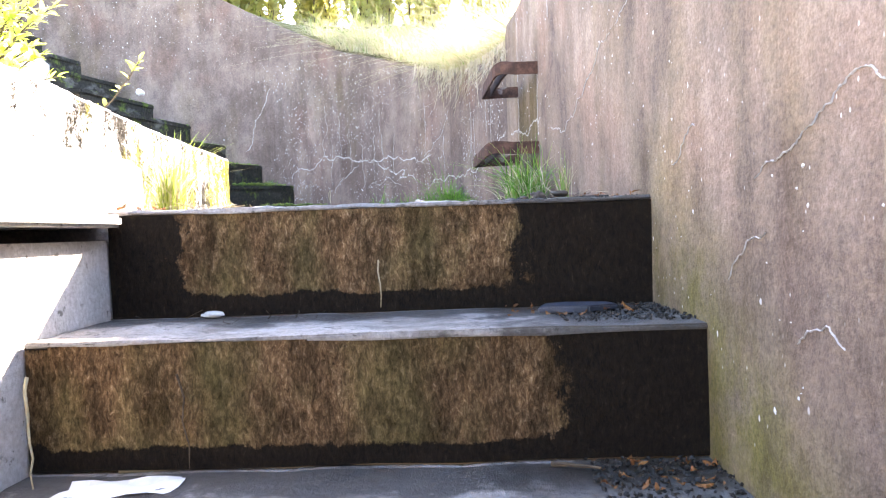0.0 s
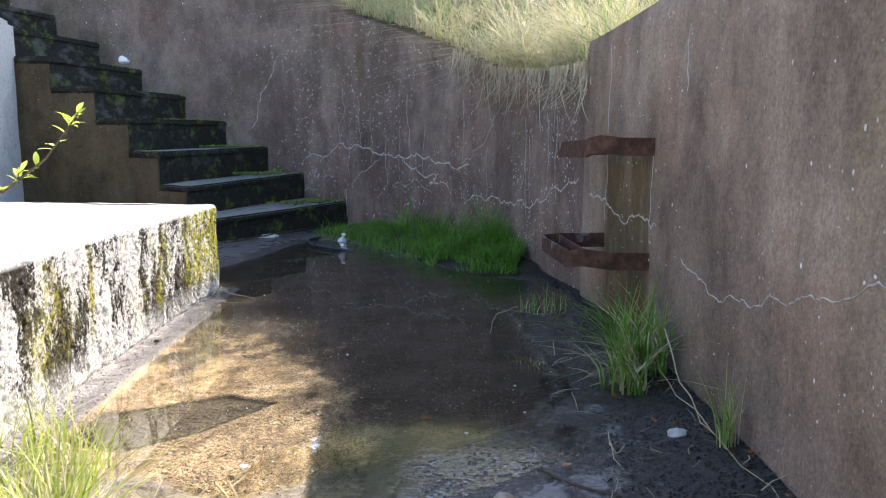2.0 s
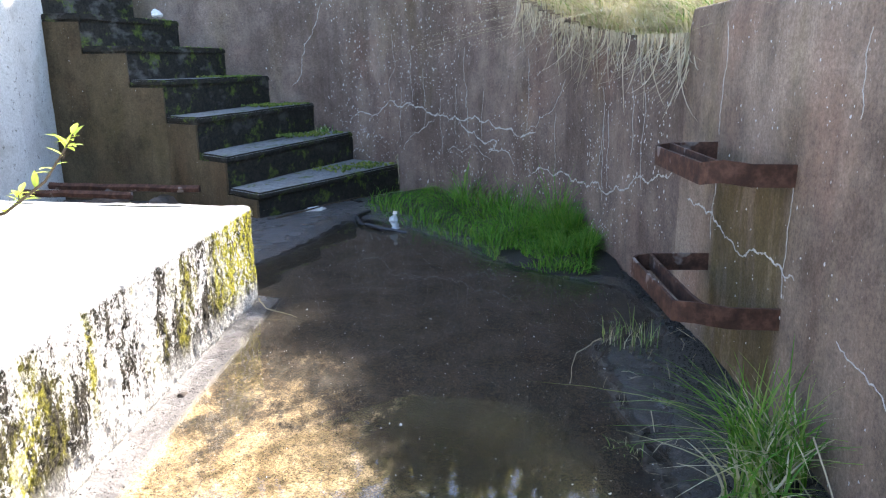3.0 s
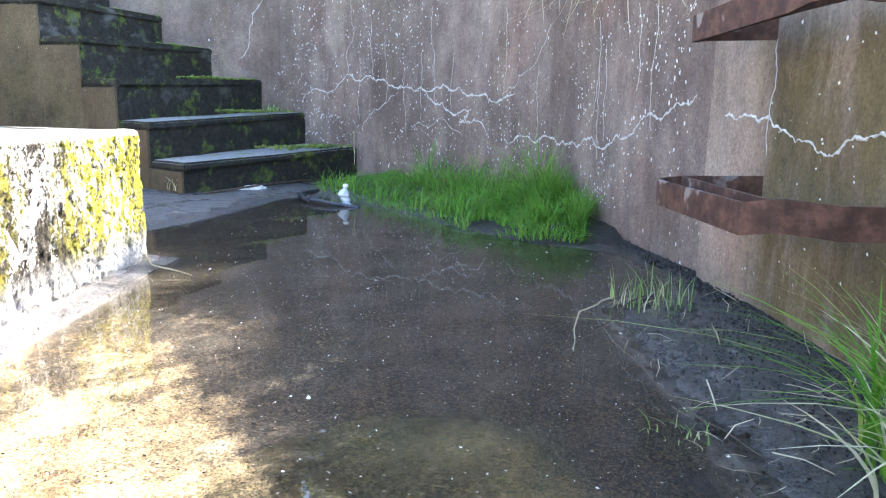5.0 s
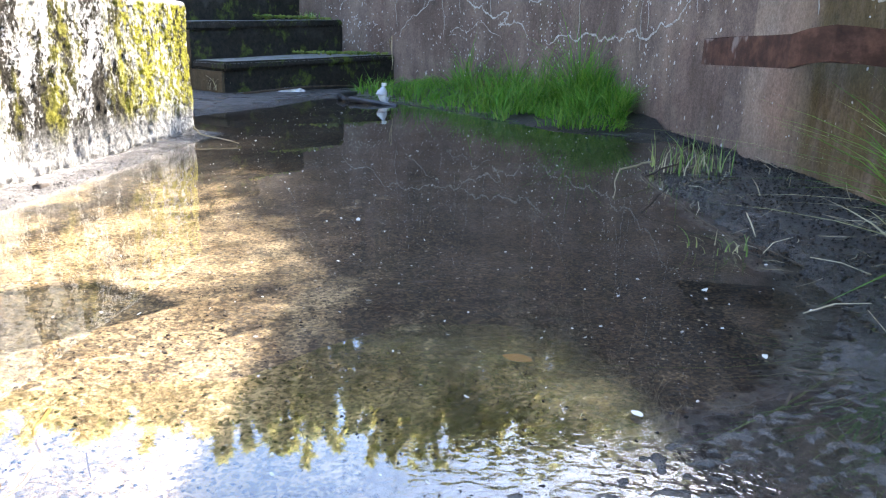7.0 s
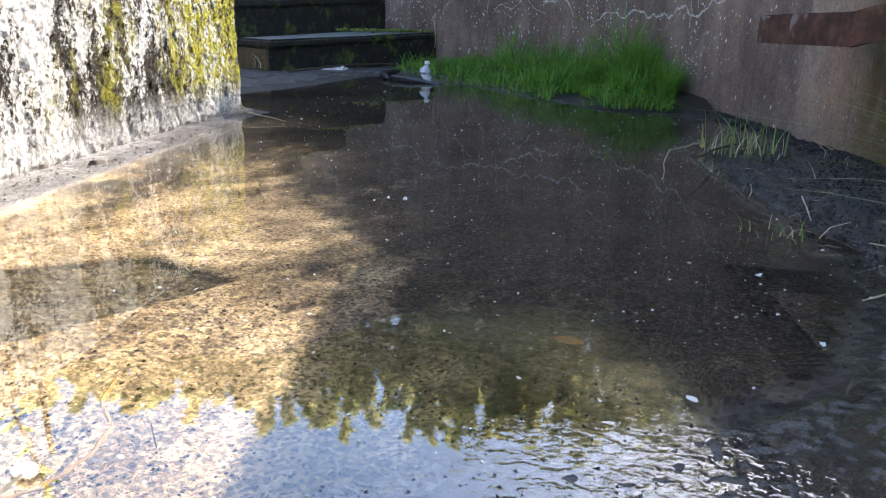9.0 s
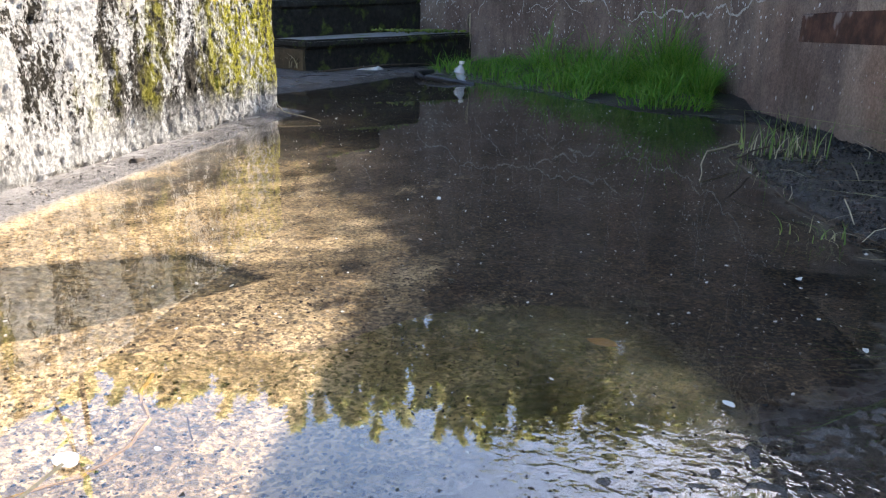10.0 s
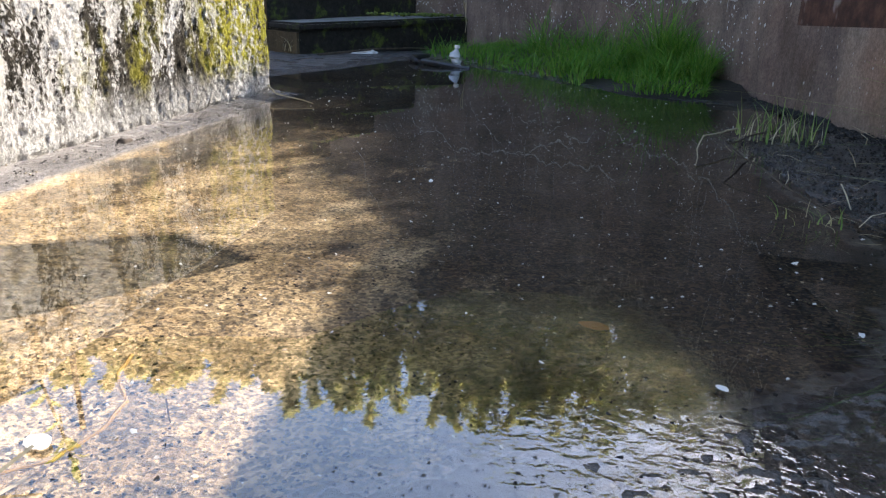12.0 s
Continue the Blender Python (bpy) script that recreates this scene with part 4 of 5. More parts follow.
def build_mound():
    verts, faces = [], []
    edge = spline([(-1.62, 4.3), (-1.15, 3.6), (-0.80, 3.18), (-0.66, 2.9), (-0.47, 2.73), (-0.22, 2.68), (-0.12, 2.66)], 0.05)
    for k, (ex, ey) in enumerate(edge):
        w, d = wall_at(min(ey + 0.34, 4.75), 0, -0.02)
        for j in range(6):
            v = j / 5
            p = Vector((ex + (w.x - ex) * v, ey + (w.y - ey) * v, 0))
            p.z = -0.02 + 0.065 * math.sin(min(1, v * 1.3) * 1.57) + 0.008 * noise.noise(p * 20)
            verts.append(p)
    n = len(edge)
    faces = [(i * 6 + j, (i + 1) * 6 + j, (i + 1) * 6 + j + 1, i * 6 + j + 1) for i in range(n - 1) for j in range(5)]
    tagged(new("soil_bank", mesh_of("soil_bank", verts, faces, M_SOIL, True)), "low black soil bank under the grass", "soil", kind="structure")


build_mound()
tagged(blades("grass_patch", mound_roots(6500, 31), M_GRASS, 0.155, 0.0046, 0.9, 32), "bright green grass growing along the wall foot", "grass", kind="stuff")


def tuft(name, at, count, spread, length, width, lean, mat, seed, drift=(0, 0, 0), label="", dry=0):
    """A grass tussock: green blades, some dead ones, a root crown."""
    r = random.Random(seed)
    top = tagged(new(name), label, "grass tuft")
    top.location = at

    def roots(n):
        out = []
        for _ in range(n):
            a, q = r.uniform(0, 6.28), spread * r.random() ** 0.7
            out.append((Vector((q * math.cos(a), q * math.sin(a) * 1.2, 0.0)), 1.0, Vector(drift) * r.uniform(0.1, 1.0)))
        return out

    blades("grass_clump", roots(count), mat, length, width, lean, seed + 1, parent=top, segs=6)
    if dry:
        ob = blades("dead_grass", roots(dry), M_DRY, length * 0.8, width, lean * 1.15, seed + 2, parent=top, segs=6)
        ob["label"] = "dead straw-brown blades at the base"
    for ob in top.children:
        ob["kind"] = "stuff"
    if count < 43:
        return top
    bm = bmesh.new()
    bmesh.ops.create_icosphere(bm, subdivisions=2, radius=1)
    for v in bm.verts:
        v.co = Vector((v.co.x * spread * 0.9, v.co.y * spread * 1.1, v.co.z * 0.018)) * (1 + 0.3 * noise.noise(v.co * 3))
    part("root_crown", bm, M_SOIL, top, "dark matted root crown")
    return top


tuft("grass_tuft", (-0.045, 1.27, 0.018), 150, 0.075, 0.27, 0.0060, 1.05, M_TUFT, 41, (-0.2, -0.12, 0), "long green grass tussock against the shaded wall", 45)
tuft("grass_tuft", (-0.10, 1.15, 0.015), 40, 0.06, 0.19, 0.006, 1.0, M_TUFT, 44, (-0.12, -0.1, 0), "arching green grass tussock on black muck", 34)
tuft("grass_tuft", (0.02, 0.80, 0.015), 22, 0.02, 0.17, 0.005, 0.35, M_LONG, 47, (-0.1, 0, 0), "small thin grass tuft at the wall foot", 12)
tuft("grass_tuft", (-0.21, 2.02, 0.006), 40, 0.09, 0.09, 0.003, 0.6, M_LONG, 51, label="sparse young grass on black muck", dry=20)
tuft("grass_tuft", (-0.31, 1.36, 0.004), 14, 0.04, 0.038, 0.0022, 1.3, M_LONG, 54, label="tiny sprouting grass at the pool edge", dry=8)
tuft("grass_tuft", (-1.035, 0.335, 0.005), 120, 0.035, 0.225, 0.0042, 0.75, M_SUNGRASS, 57, (0.1, 0.02, 0), "sunlit yellow-green grass tussock beside the kerb", 90)
for i, (x, y) in enumerate(((-1.2, 0.45), (-1.26, 0.58), (-1.16, 0.62), (-1.29, 0.75), (-1.22, 0.33), (-1.3, 0.42))):
    tuft("grass_tuft", (x, y, 0.004), 40, 0.06, 0.15, 0.0045, 1.1, M_SUNGRASS, 60 + 3 * i, (0.05, 0, 0), "sunlit loose grass between plinth and kerb", 18)


def leaf_mesh(name, length, width, mat, fold=0.25):
    """A pointed leaf with a folded midrib and a gentle curl."""
    verts, faces = [], []
    for i in range(6):
        u = i / 5
        w = width * math.sin(math.pi * min(0.98, u * 0.92 + 0.06)) ** 0.8 * 0.5
        z = -0.25 * length * u * u
        verts += [(-w, u * length, z + fold * w), (0, u * length, z), (w, u * length, z + fold * w)]
    for i in range(5):
        a = 3 * i
        faces += [(a, a + 1, a + 4, a + 3), (a + 1, a + 2, a + 5, a + 4)]
    return mesh_of(name, verts, faces, mat)


def shrub_branch(points, radius, spread, leaf, seed, parent, mat=M_LEAF, small=False):
    """A twig with leaves along it; the leaves are one mesh of many folded blades."""
    r = random.Random(seed)
    part("twig", tube(points, radius, 6, 0.4), M_TWIG, parent)
    verts, faces = [], []
    pts = [Vector(p) for p in points]
    for i in range(len(pts) - 1):
        for _ in range(spread):
            at = pts[i].lerp(pts[i + 1], r.random())
            d = ((pts[i + 1] - pts[i]).normalized() * 0.6 + Vector((r.uniform(-1, 1), r.uniform(-1, 1), r.uniform(-0.3, 1)))).normalized()
            rot = d.to_track_quat("Y", "Z").to_matrix()
            base = len(verts)
            s = leaf * r.uniform(0.6, 1.2)
            for co in (DIAMOND if small else LEAF):
                verts.append(at + rot @ (Vector(co) * s))
            faces += [tuple(base + k for k in f) for f in (((0, 1, 2), (0, 2, 3)) if small else LEAF_FACES)]
    part_ob = new("leaves", mesh_of("leaves", verts, faces, mat))
    part_ob.parent = parent
    tagged(part_ob, "bright yellow-green narrow leaves", kind="stuff")


_l = leaf_mesh("leaf_shape", 1.0, 0.34, M_LEAF)
LEAF = [tuple(v.co) for v in _l.vertices]
DIAMOND = ((0, 0, 0), (0.26, 0.45, 0.1), (0, 1, -0.15), (-0.26, 0.45, 0.1))
LEAF_FACES = [tuple(f.vertices) for f in _l.polygons]
bpy.data.meshes.remove(_l)


def build_shrub(at, count, height, reach, seed, label):
    top = tagged(new("shrub"), label, "shrub")
    r = random.Random(seed)
    for i in range(count):
        a = r.uniform(0, 6.28)
        q = reach * r.uniform(0.3, 1.0)
        h = height * r.uniform(0.45, 1.0)
        p0 = Vector(at) + Vector((r.uniform(-0.06, 0.06), r.uniform(-0.06, 0.06), -0.01))
        p3 = p0 + Vector((q * math.cos(a), q * math.sin(a), h))
        p1 = p0.lerp(p3, 0.35) + Vector((0, 0, 0.08))
        p2 = p0.lerp(p3, 0.7) + Vector((r.uniform(-0.03, 0.03), r.uniform(-0.03, 0.03), 0.07))
        shrub_branch([p0, p1, p2, p3], 0.006, 16, 0.062, seed * 50 + i, top)
    return top


bush = build_shrub((-2.36, 1.44, 0.357), 64, 0.78, 0.42, 5, "bright yellow-green leafy shrub growing on the sunlit plinth")
shrub_branch([(-2.36, 1.6, 0.37), (-2.0, 1.76, 0.44), (-1.78, 1.64, 0.55), (-1.6, 1.51, 0.68)], 0.006, 7, 0.05, 991, bush)
shrub_branch([(-1.68, 1.58, 0.62), (-1.64, 1.54, 0.65), (-1.6, 1.51, 0.685)], 0.003, 5, 0.045, 992, bush)
shrub_branch([(-1.95, 1.76, 0.47), (-1.92, 1.72, 0.5), (-1.86, 1.66, 0.52)], 0.003, 6, 0.05, 993, bush)

for n, tip in enumerate(((-1.95, 1.40, 0.50), (-1.90, 1.46, 0.62), (-1.98, 1.50, 0.72), (-1.88, 1.52, 0.46), (-2.0, 1.32, 0.60), (-2.02, 1.36, 0.84))):
    shrub_branch([(-2.36, 1.44, 0.36), (-2.2, 1.42, 0.42 + 0.3 * (tip[2] - 0.4)), (-2.06, tip[1], tip[2] - 0.03), tip], 0.005, 12, 0.06, 1000 + n, bush)


def build_far_bush(at, count, height, reach, seed):
    top = tagged(new("bush"), "tall backlit yellow-green bush behind the bank", "bush")
    r = random.Random(seed)
    for i in range(count):
        a, q, h = r.uniform(0, 6.28), reach * r.uniform(0.1, 1.0), height * r.uniform(0.74, 1.0)
        p0 = Vector(at) + Vector((r.uniform(-0.2, 0.2), r.uniform(-0.2, 0.2), -0.1))
        p3 = p0 + Vector((q * math.cos(a), q * math.sin(a), h))
        mid = [p0.lerp(p3, u) + Vector((r.uniform(-0.08, 0.08), r.uniform(-0.08, 0.08), 0.35 * math.sin(u * 3.1))) for u in (0.3, 0.55, 0.8)]
        shrub_branch([p0, *mid, p3], 0.010, 44, 0.12, seed * 60 + i, top, M_BUSH, True)
    return top


for i, (x, y, h) in enumerate(((-2.6, 7.0, 2.3), (-1.9, 7.3, 2.5), (-1.2, 7.1, 2.4), (-0.5, 7.2, 2.6), (0.2, 6.9, 2.2), (0.9, 6.7, 1.7), (1.6, 6.2, 1.3), (-3.2, 6.8, 2.2), (-3.8, 6.6, 2.1), (-4.4, 6.5, 2.0), (-5.0, 6.3, 2.0), (-5.6, 6.0, 1.9))):
    build_far_bush((x, y, 1.7), 34, h * 0.92, 0.65, 100 + i)


# ---- loose things ----
M_SHELL = plain("snail_shell", (0.16, 0.115, 0.08), (0.36, 0.28, 0.21), 60, 0.45, 0.5, 0.2)
M_STONE = plain("pale_stone", (0.34, 0.32, 0.29), (0.58, 0.56, 0.52), 50, 0.85)
M_BRICK = plain("brown_stone", (0.045, 0.034, 0.026), (0.10, 0.078, 0.06), 50, 0.85)
M_SLATE = plain("slate", (0.018, 0.021, 0.028), (0.05, 0.056, 0.075), 30, 0.45, 0.5)
M_PAPER = plain("bleached_paper", (0.62, 0.60, 0.55), (0.80, 0.78, 0.74), 20, 0.8)
M_RUBBER = plain("black_rubber", (0.012, 0.012, 0.013), (0.03, 0.03, 0.032), 40, 0.45, 0.5)
M_DEADLEAF = blade_material("dead_leaf", (0.20, 0.07, 0.02), (0.30, 0.13, 0.04), (0.12, 0.07, 0.04), 0.2)
M_SILT = plain("tan_grain", (0.20, 0.15, 0.085), (0.48, 0.40, 0.28), 90, 0.8)
M_FLECK = plain("pale_fleck", (0.50, 0.48, 0.42), (0.75, 0.73, 0.68), 90, 0.6)
M_MOSS = blade_material("moss", (0.06, 0.10, 0.01), (0.12, 0.17, 0.02), (0.20, 0.22, 0.04), 0.2)


def clear_plastic():
    k = Mat("clear_plastic", 0.12, 0.5)
    k.b.inputs["Transmission Weight"].default_value = 0.55
    return k.done((0.88, 0.9, 0.92), k.noise(30, 3, 0.6), 0.8, 0.006)


M_PLASTIC = clear_plastic()


def snail_shell(at):
    """A coiled shell: a tapering tube wound into a low cone."""
    bm = bmesh.new()
    rings = []
    for i in range(46):
        u = i / 45
        a = u * 2 * math.pi * 2.6
        r = 0.0125 * (1 - u) ** 0.9 + 0.0005
        c = Vector((0.0125 * (1 - u) ** 1.1 * math.cos(a), 0.0125 * (1 - u) ** 1.1 * math.sin(a), 0.016 + 0.014 * u))
        out = Vector((math.cos(a), math.sin(a), 0))
        rings.append([bm.verts.new(c + out * r * math.cos(b) + Vector((0, 0, r * math.sin(b)))) for b in (2 * math.pi * j / 10 for j in range(10))])
    for p, q in zip(rings, rings[1:]):
        for j in range(10):
            bm.faces.new((p[j], p[(j + 1) % 10], q[(j + 1) % 10], q[j]))
    bm.faces.new(rings[0][::-1])
    bm.faces.new(rings[-1])
    ob = part("snail_shell", bm, M_SHELL)
    ob.matrix_world = pose(*at, 18, 10, 40)
    ob.data.shade_smooth()
    return tagged(ob, "pale brown empty snail shell on the slab", "snail shell")


snail_shell((-0.427, 0.56, 0.002))


def stone(name, at, size, mat, seed, label, turn=0, squash=0.5):
    bm = bmesh.new()
    bmesh.ops.create_icosphere(bm, subdivisions=3, radius=1)
    for v in bm.verts:
        n = noise.noise(v.co * 1.3 + Vector((seed, 0, 0))) * 0.45 + 0.15 * noise.noise(v.co * 4)
        v.co = Vector((v.co.x * size[0], v.co.y * size[1], v.co.z * size[2])) * (1 + n)
    ob = part(name, bm, mat)
    ob.matrix_world = pose(*at, 0, 0, turn)
    ob.data.shade_smooth()
    return tagged(ob, label, "stone")


stone("stone", (-0.06, 0.86, 0.020), (0.020, 0.013, 0.010), M_STONE, 1, "flat pale grey stone lying on black muck", 10)
stone("stone", (-0.10, 0.13, 0.018), (0.030, 0.016, 0.008), M_BRICK, 2, "brown angular stone on the slab edge", 60)
stone("stone", (-0.145, 0.14, 0.015), (0.016, 0.012, 0.010), M_BRICK, 3, "small brown stone beside a larger one", 20)
stone("stone", (-0.17, 0.22, 0.013), (0.010, 0.008, 0.006), M_BRICK, 4, "small dark pebble on muck")
stone("stone", (-1.77, 4.05, 0.012), (0.06, 0.03, 0.018), M_PAPER, 5, "white stone at the foot of the stair", 25)
stone("stone", (-2.95, 4.66, 1.20), (0.032, 0.03, 0.026), M_PAPER, 6, "white stone on a stair tread")
stone("stone", (-0.82, -0.03, -0.208), (0.022, 0.012, 0.006), M_STONE, 8, "flat pale pebble on the step")
slate = part("slate_piece", prism([(-0.185, -0.135), (-0.095, -0.150), (-0.035, -0.118), (-0.045, -0.072), (-0.12, -0.058), (-0.165, -0.075)], -0.2115, -0.201, 0.0025, 2, 0.003, 77), M_SLATE)
tagged(slate, "thin blue-grey slate fragment on the step", "slate")
stone("stone", (-1.42, 1.55, 0.004), (0.016, 0.010, 0.006), M_BRICK, 9, "dark stone at the foot of the plinth", 80)
stone("stone", (-2.2, 4.0, 0.0), (0.02, 0.015, 0.012), M_SLATE, 10, "dark pebble on the wet slab")


def stick(points, radius, label, mat=M_TWIG, name="twig", taper=0.4):
    r = random.Random(int(abs(points[0][0]) * 1000))
    pts = [Vector(p) for p in points]
    fine = []
    for a, b in zip(pts, pts[1:]):
        for j in range(4):
            p = a.lerp(b, j / 4)
            fine.append(p + Vector((r.uniform(-1, 1), r.uniform(-1, 1), 0)) * (b - a).length * 0.035)
    fine.append(pts[-1])
    return tagged(part(name, tube(fine, radius, 6, taper), mat), label, "twig" if name == "twig" else "stalk")


stick([(-0.353, 0.70, 0.012), (-0.29, 0.635, 0.012), (-0.225, 0.60, 0.013)], 0.0045, "black wet twig lying on the slab")
stick([(-0.692, 0.414, 0.010), (-0.66, 0.44, 0.012), (-0.634, 0.502, 0.012)], 0.004, "dark bent twig lying on the slab")
stick([(-0.655, 0.452, 0.012), (-0.61, 0.465, 0.014), (-0.58, 0.46, 0.01)], 0.002, "thin dark side twig on the slab")
stick([(-0.195, -0.335, -0.424), (-0.123, -0.371, -0.422)], 0.005, "brown twig on the lower step")
stick([(-0.52, 0.60, 0.008), (-0.40, 0.45, 0.010)], 0.0012, "thin straw across the slab", M_STRAW, "straw")
stick([(-0.02, 1.19, 0.05), (0.0, 0.85, 0.035), (0.03, 0.55, 0.02), (0.045, 0.25, 0.016)], 0.0014, "long bleached straw along the wall foot", M_STRAW, "straw")
stick([(-0.01, 1.16, 0.16), (-0.02, 1.02, 0.10), (0.0, 0.9, 0.03), (0.02, 0.74, 0.02)], 0.002, "arched dry grass stalk by the wall", M_STRAW, "straw")
stick([(-1.01, -0.345, -0.264), (-1.0, -0.36, -0.34), (-0.985, -0.38, -0.428)], 0.003, "pale straw leaning on the lower riser", M_STRAW, "straw")
stick([(-0.49, -0.016, -0.11), (-0.485, -0.02, -0.205)], 0.002, "dry stem against the riser", M_STRAW, "straw")
stick([(-0.78, -0.324, -0.27), (-0.765, -0.33, -0.42)], 0.002, "thin dark stem against the riser", M_TWIG, "straw")
stick([(-1.36, 4.62, 0.22), (-1.33, 4.45, 0.30), (-1.31, 4.38, 0.12)], 0.004, "bleached stalk arching off the stair", M_STRAW, "straw")
stick([(-0.22, 2.05, 0.02), (-0.36, 1.75, 0.035), (-0.28, 1.45, 0.008), (-0.22, 1.30, 0.006)], 0.0018, "thin brown runner lying over the pool", M_TWIG, "straw")
stick([(-0.30, 1.98, 0.03), (-0.38, 1.86, 0.03), (-0.41, 1.70, 0.002)], 0.0022, "bent dead stem dipping in the pool", M_STRAW, "straw")
stick([(-1.93, 3.78, 0.01), (-1.75, 4.05, 0.03), (-1.6, 4.35, 0.03), (-1.45, 4.55, 0.015)], 0.006, "dead root trailing along the stair foot", M_TWIG)
stick([(-1.48, 2.28, 0.03), (-1.42, 2.2, 0.02), (-1.30, 2.16, 0.006)], 0.003, "dead stem at the plinth corner", M_STRAW, "straw")

# a sheet of bleached paper on the lower step
bm = bmesh.new()
grid = [[bm.verts.new((-0.94 + 0.17 * i / 6 + 0.01 * math.sin(j), -0.43 + 0.075 * j / 3 + 0.02 * i / 6, -0.4275 + 0.003 * math.sin(i * 1.7 + j * 2.3))) for j in range(4)] for i in range(7)]
for i in range(6):
    for j in range(3):
        bm.faces.new((grid[i][j], grid[i + 1][j], grid[i + 1][j + 1], grid[i][j + 1]))
tagged(part("paper_scrap", bm, M_PAPER), "crumpled white paper scrap on the lower step", "litter")


def bottle(at):
    """A crushed clear bottle standing in the shallows."""
    top = tagged(new("plastic_bottle"), "crumpled clear plastic bottle standing in the shallow pool", "bottle")
    top.location = at
    bm = bmesh.new()
    prof = [(0.018, 0.0), (0.024, 0.004), (0.023, 0.02), (0.016, 0.03), (0.022, 0.04), (0.020, 0.052), (0.026, 0.062), (0.020, 0.078), (0.010, 0.090), (0.009, 0.100)]
    rings = [[bm.verts.new((r * (1 + 0.25 * noise.noise(Vector((a, z * 60, 1)))) * math.cos(a) + 0.006 * math.sin(z * 70), r * math.sin(a), z)) for a in (2 * math.pi * j / 14 for j in range(14))] for r, z in prof]
    for p, q in zip(rings, rings[1:]):
        for j in range(14):
            bm.faces.new((p[j], p[(j + 1) % 14], q[(j + 1) % 14], q[j]))
    bm.faces.new(rings[0][::-1])
    bm.faces.new(rings[-1])
    part("body", bm, M_PLASTIC, top)
    bm = bmesh.new()
    bmesh.ops.create_cone(bm, cap_ends=True, segments=16, radius1=0.012, radius2=0.0115, depth=0.012)
    bmesh.ops.translate(bm, verts=bm.verts, vec=(0.004, 0, 0.104))
    part("cap", bm, M_PAPER, top, "white screw cap")
    return top


bottle((-1.21, 3.62, -0.02))
stick([(-1.43, 4.0, 0.014), (-1.47, 3.84, 0.016), (-1.40, 3.66, 0.014), (-1.26, 3.55, 0.010), (-1.13, 3.52, -0.004)], 0.012, "black rubber hose looped at the pool edge", M_RUBBER, "hose", 1.0)["category"] = "hose"

# two rusty pipes on the back of the plinth, and a rail post on the far wall
stick([(-3.2, 3.47, 0.20), (-2.9, 3.46, 0.20), (-2.58, 3.45, 0.195)], 0.022, "rusty red iron pipe lying by the stair foot", M_RUST, "pipe", 1.0)["category"] = "pipe"
stick([(-3.2, 3.69, 0.205), (-2.9, 3.69, 0.20), (-2.31, 3.68, 0.195)], 0.022, "dark rusty iron pipe lying against the stair", M_RUST, "pipe", 1.0)["category"] = "pipe"
stone("stone", (-2.85, 3.60, 0.05), (0.12, 0.24, 0.12), M_BRICK, 31, "rubble lump under the pipes")
stone("stone", (-2.5, 3.60, 0.04), (0.08, 0.22, 0.12), M_BRICK, 32, "low rubble lump under the pipe ends")
post = tagged(new("rail_post"), "rusty iron rail post on the far wall", "post")
part("upright", tube([(-3.52, 3.74, 1.36), (-3.52, 3.74, 1.9), (-3.52, 3.74, 2.3)], 0.016, 10), M_RUST, post)
part("collar", tube([(-3.52, 3.74, 1.42), (-3.52, 3.74, 1.45)], 0.024, 10), M_RUST, post)


# ---- scatter ----
def scatter(name, count, place, mat, shape, size, seed, label, category):
    """Small bits strewn over a patch, joined into one mesh."""
    r = random.Random(seed)
    verts, faces = [], []
    for _ in range(count):
        p = place(r)
        if p is None:
            continue
        s = size * r.uniform(0.4, 1.4)
        rot = Euler((r.uniform(-0.5, 0.5), r.uniform(-0.5, 0.5), r.uniform(0, 6.28))).to_matrix()
        sv, sf = shape(r)
        base = len(verts)
        verts += [p + rot @ (Vector(v) * s) for v in sv]
        faces += [tuple(base + k for k in f) for f in sf]
    ob = new(name, mesh_of(name, verts, faces, mat))
    return tagged(ob, label, category, kind="stuff")


def clod(r):
    v = [(x * r.uniform(0.5, 1.2), y * r.uniform(0.5, 1.2), z * r.uniform(0.4, 0.9)) for x, y, z in ((1, 0, 0), (-1, 0, 0), (0, 1, 0), (0, -1, 0), (0, 0, 1), (0, 0, -1))]
    return v, [(0, 2, 4), (2, 1, 4), (1, 3, 4), (3, 0, 4), (2, 0, 5), (1, 2, 5), (3, 1, 5), (0, 3, 5)]


def flake(r):
    v = [(math.cos(a) * r.uniform(0.5, 1.1), math.sin(a) * r.uniform(0.3, 0.8), r.uniform(0, 0.12)) for a in (0, 1.2, 2.4, 3.6, 4.9)]
    return v + [(0, 0, 0.15)], [(i, (i + 1) % 5, 5) for i in range(5)]


def straw_bit(r):
    b = r.uniform(-0.3, 0.3)
    return [(-1, -0.03, 0), (-1, 0.03, 0), (0, b - 0.03, 0.04), (0, b + 0.03, 0.04), (1, -0.02, 0), (1, 0.02, 0)], [(0, 2, 3, 1), (2, 4, 5, 3)]


def dead_leaf(r):
    return [(c[0], c[1] - 0.5, c[2] * r.uniform(-1.5, 1.5)) for c in LEAF], LEAF_FACES


def ground_z(x, y):
    return float(floor_height(np.array([[x]]), np.array([[y]]))[0, 0])


def along_wall(y0, y1, width, power=1.6, lift=0.002):
    def place(r):
        y = r.uniform(y0, y1)
        x = wall_at(y, 0)[0].x - 0.005 - width * r.random() ** power
        return Vector((x, y, max(ground_z(x, y), -0.002) + lift))
    return place


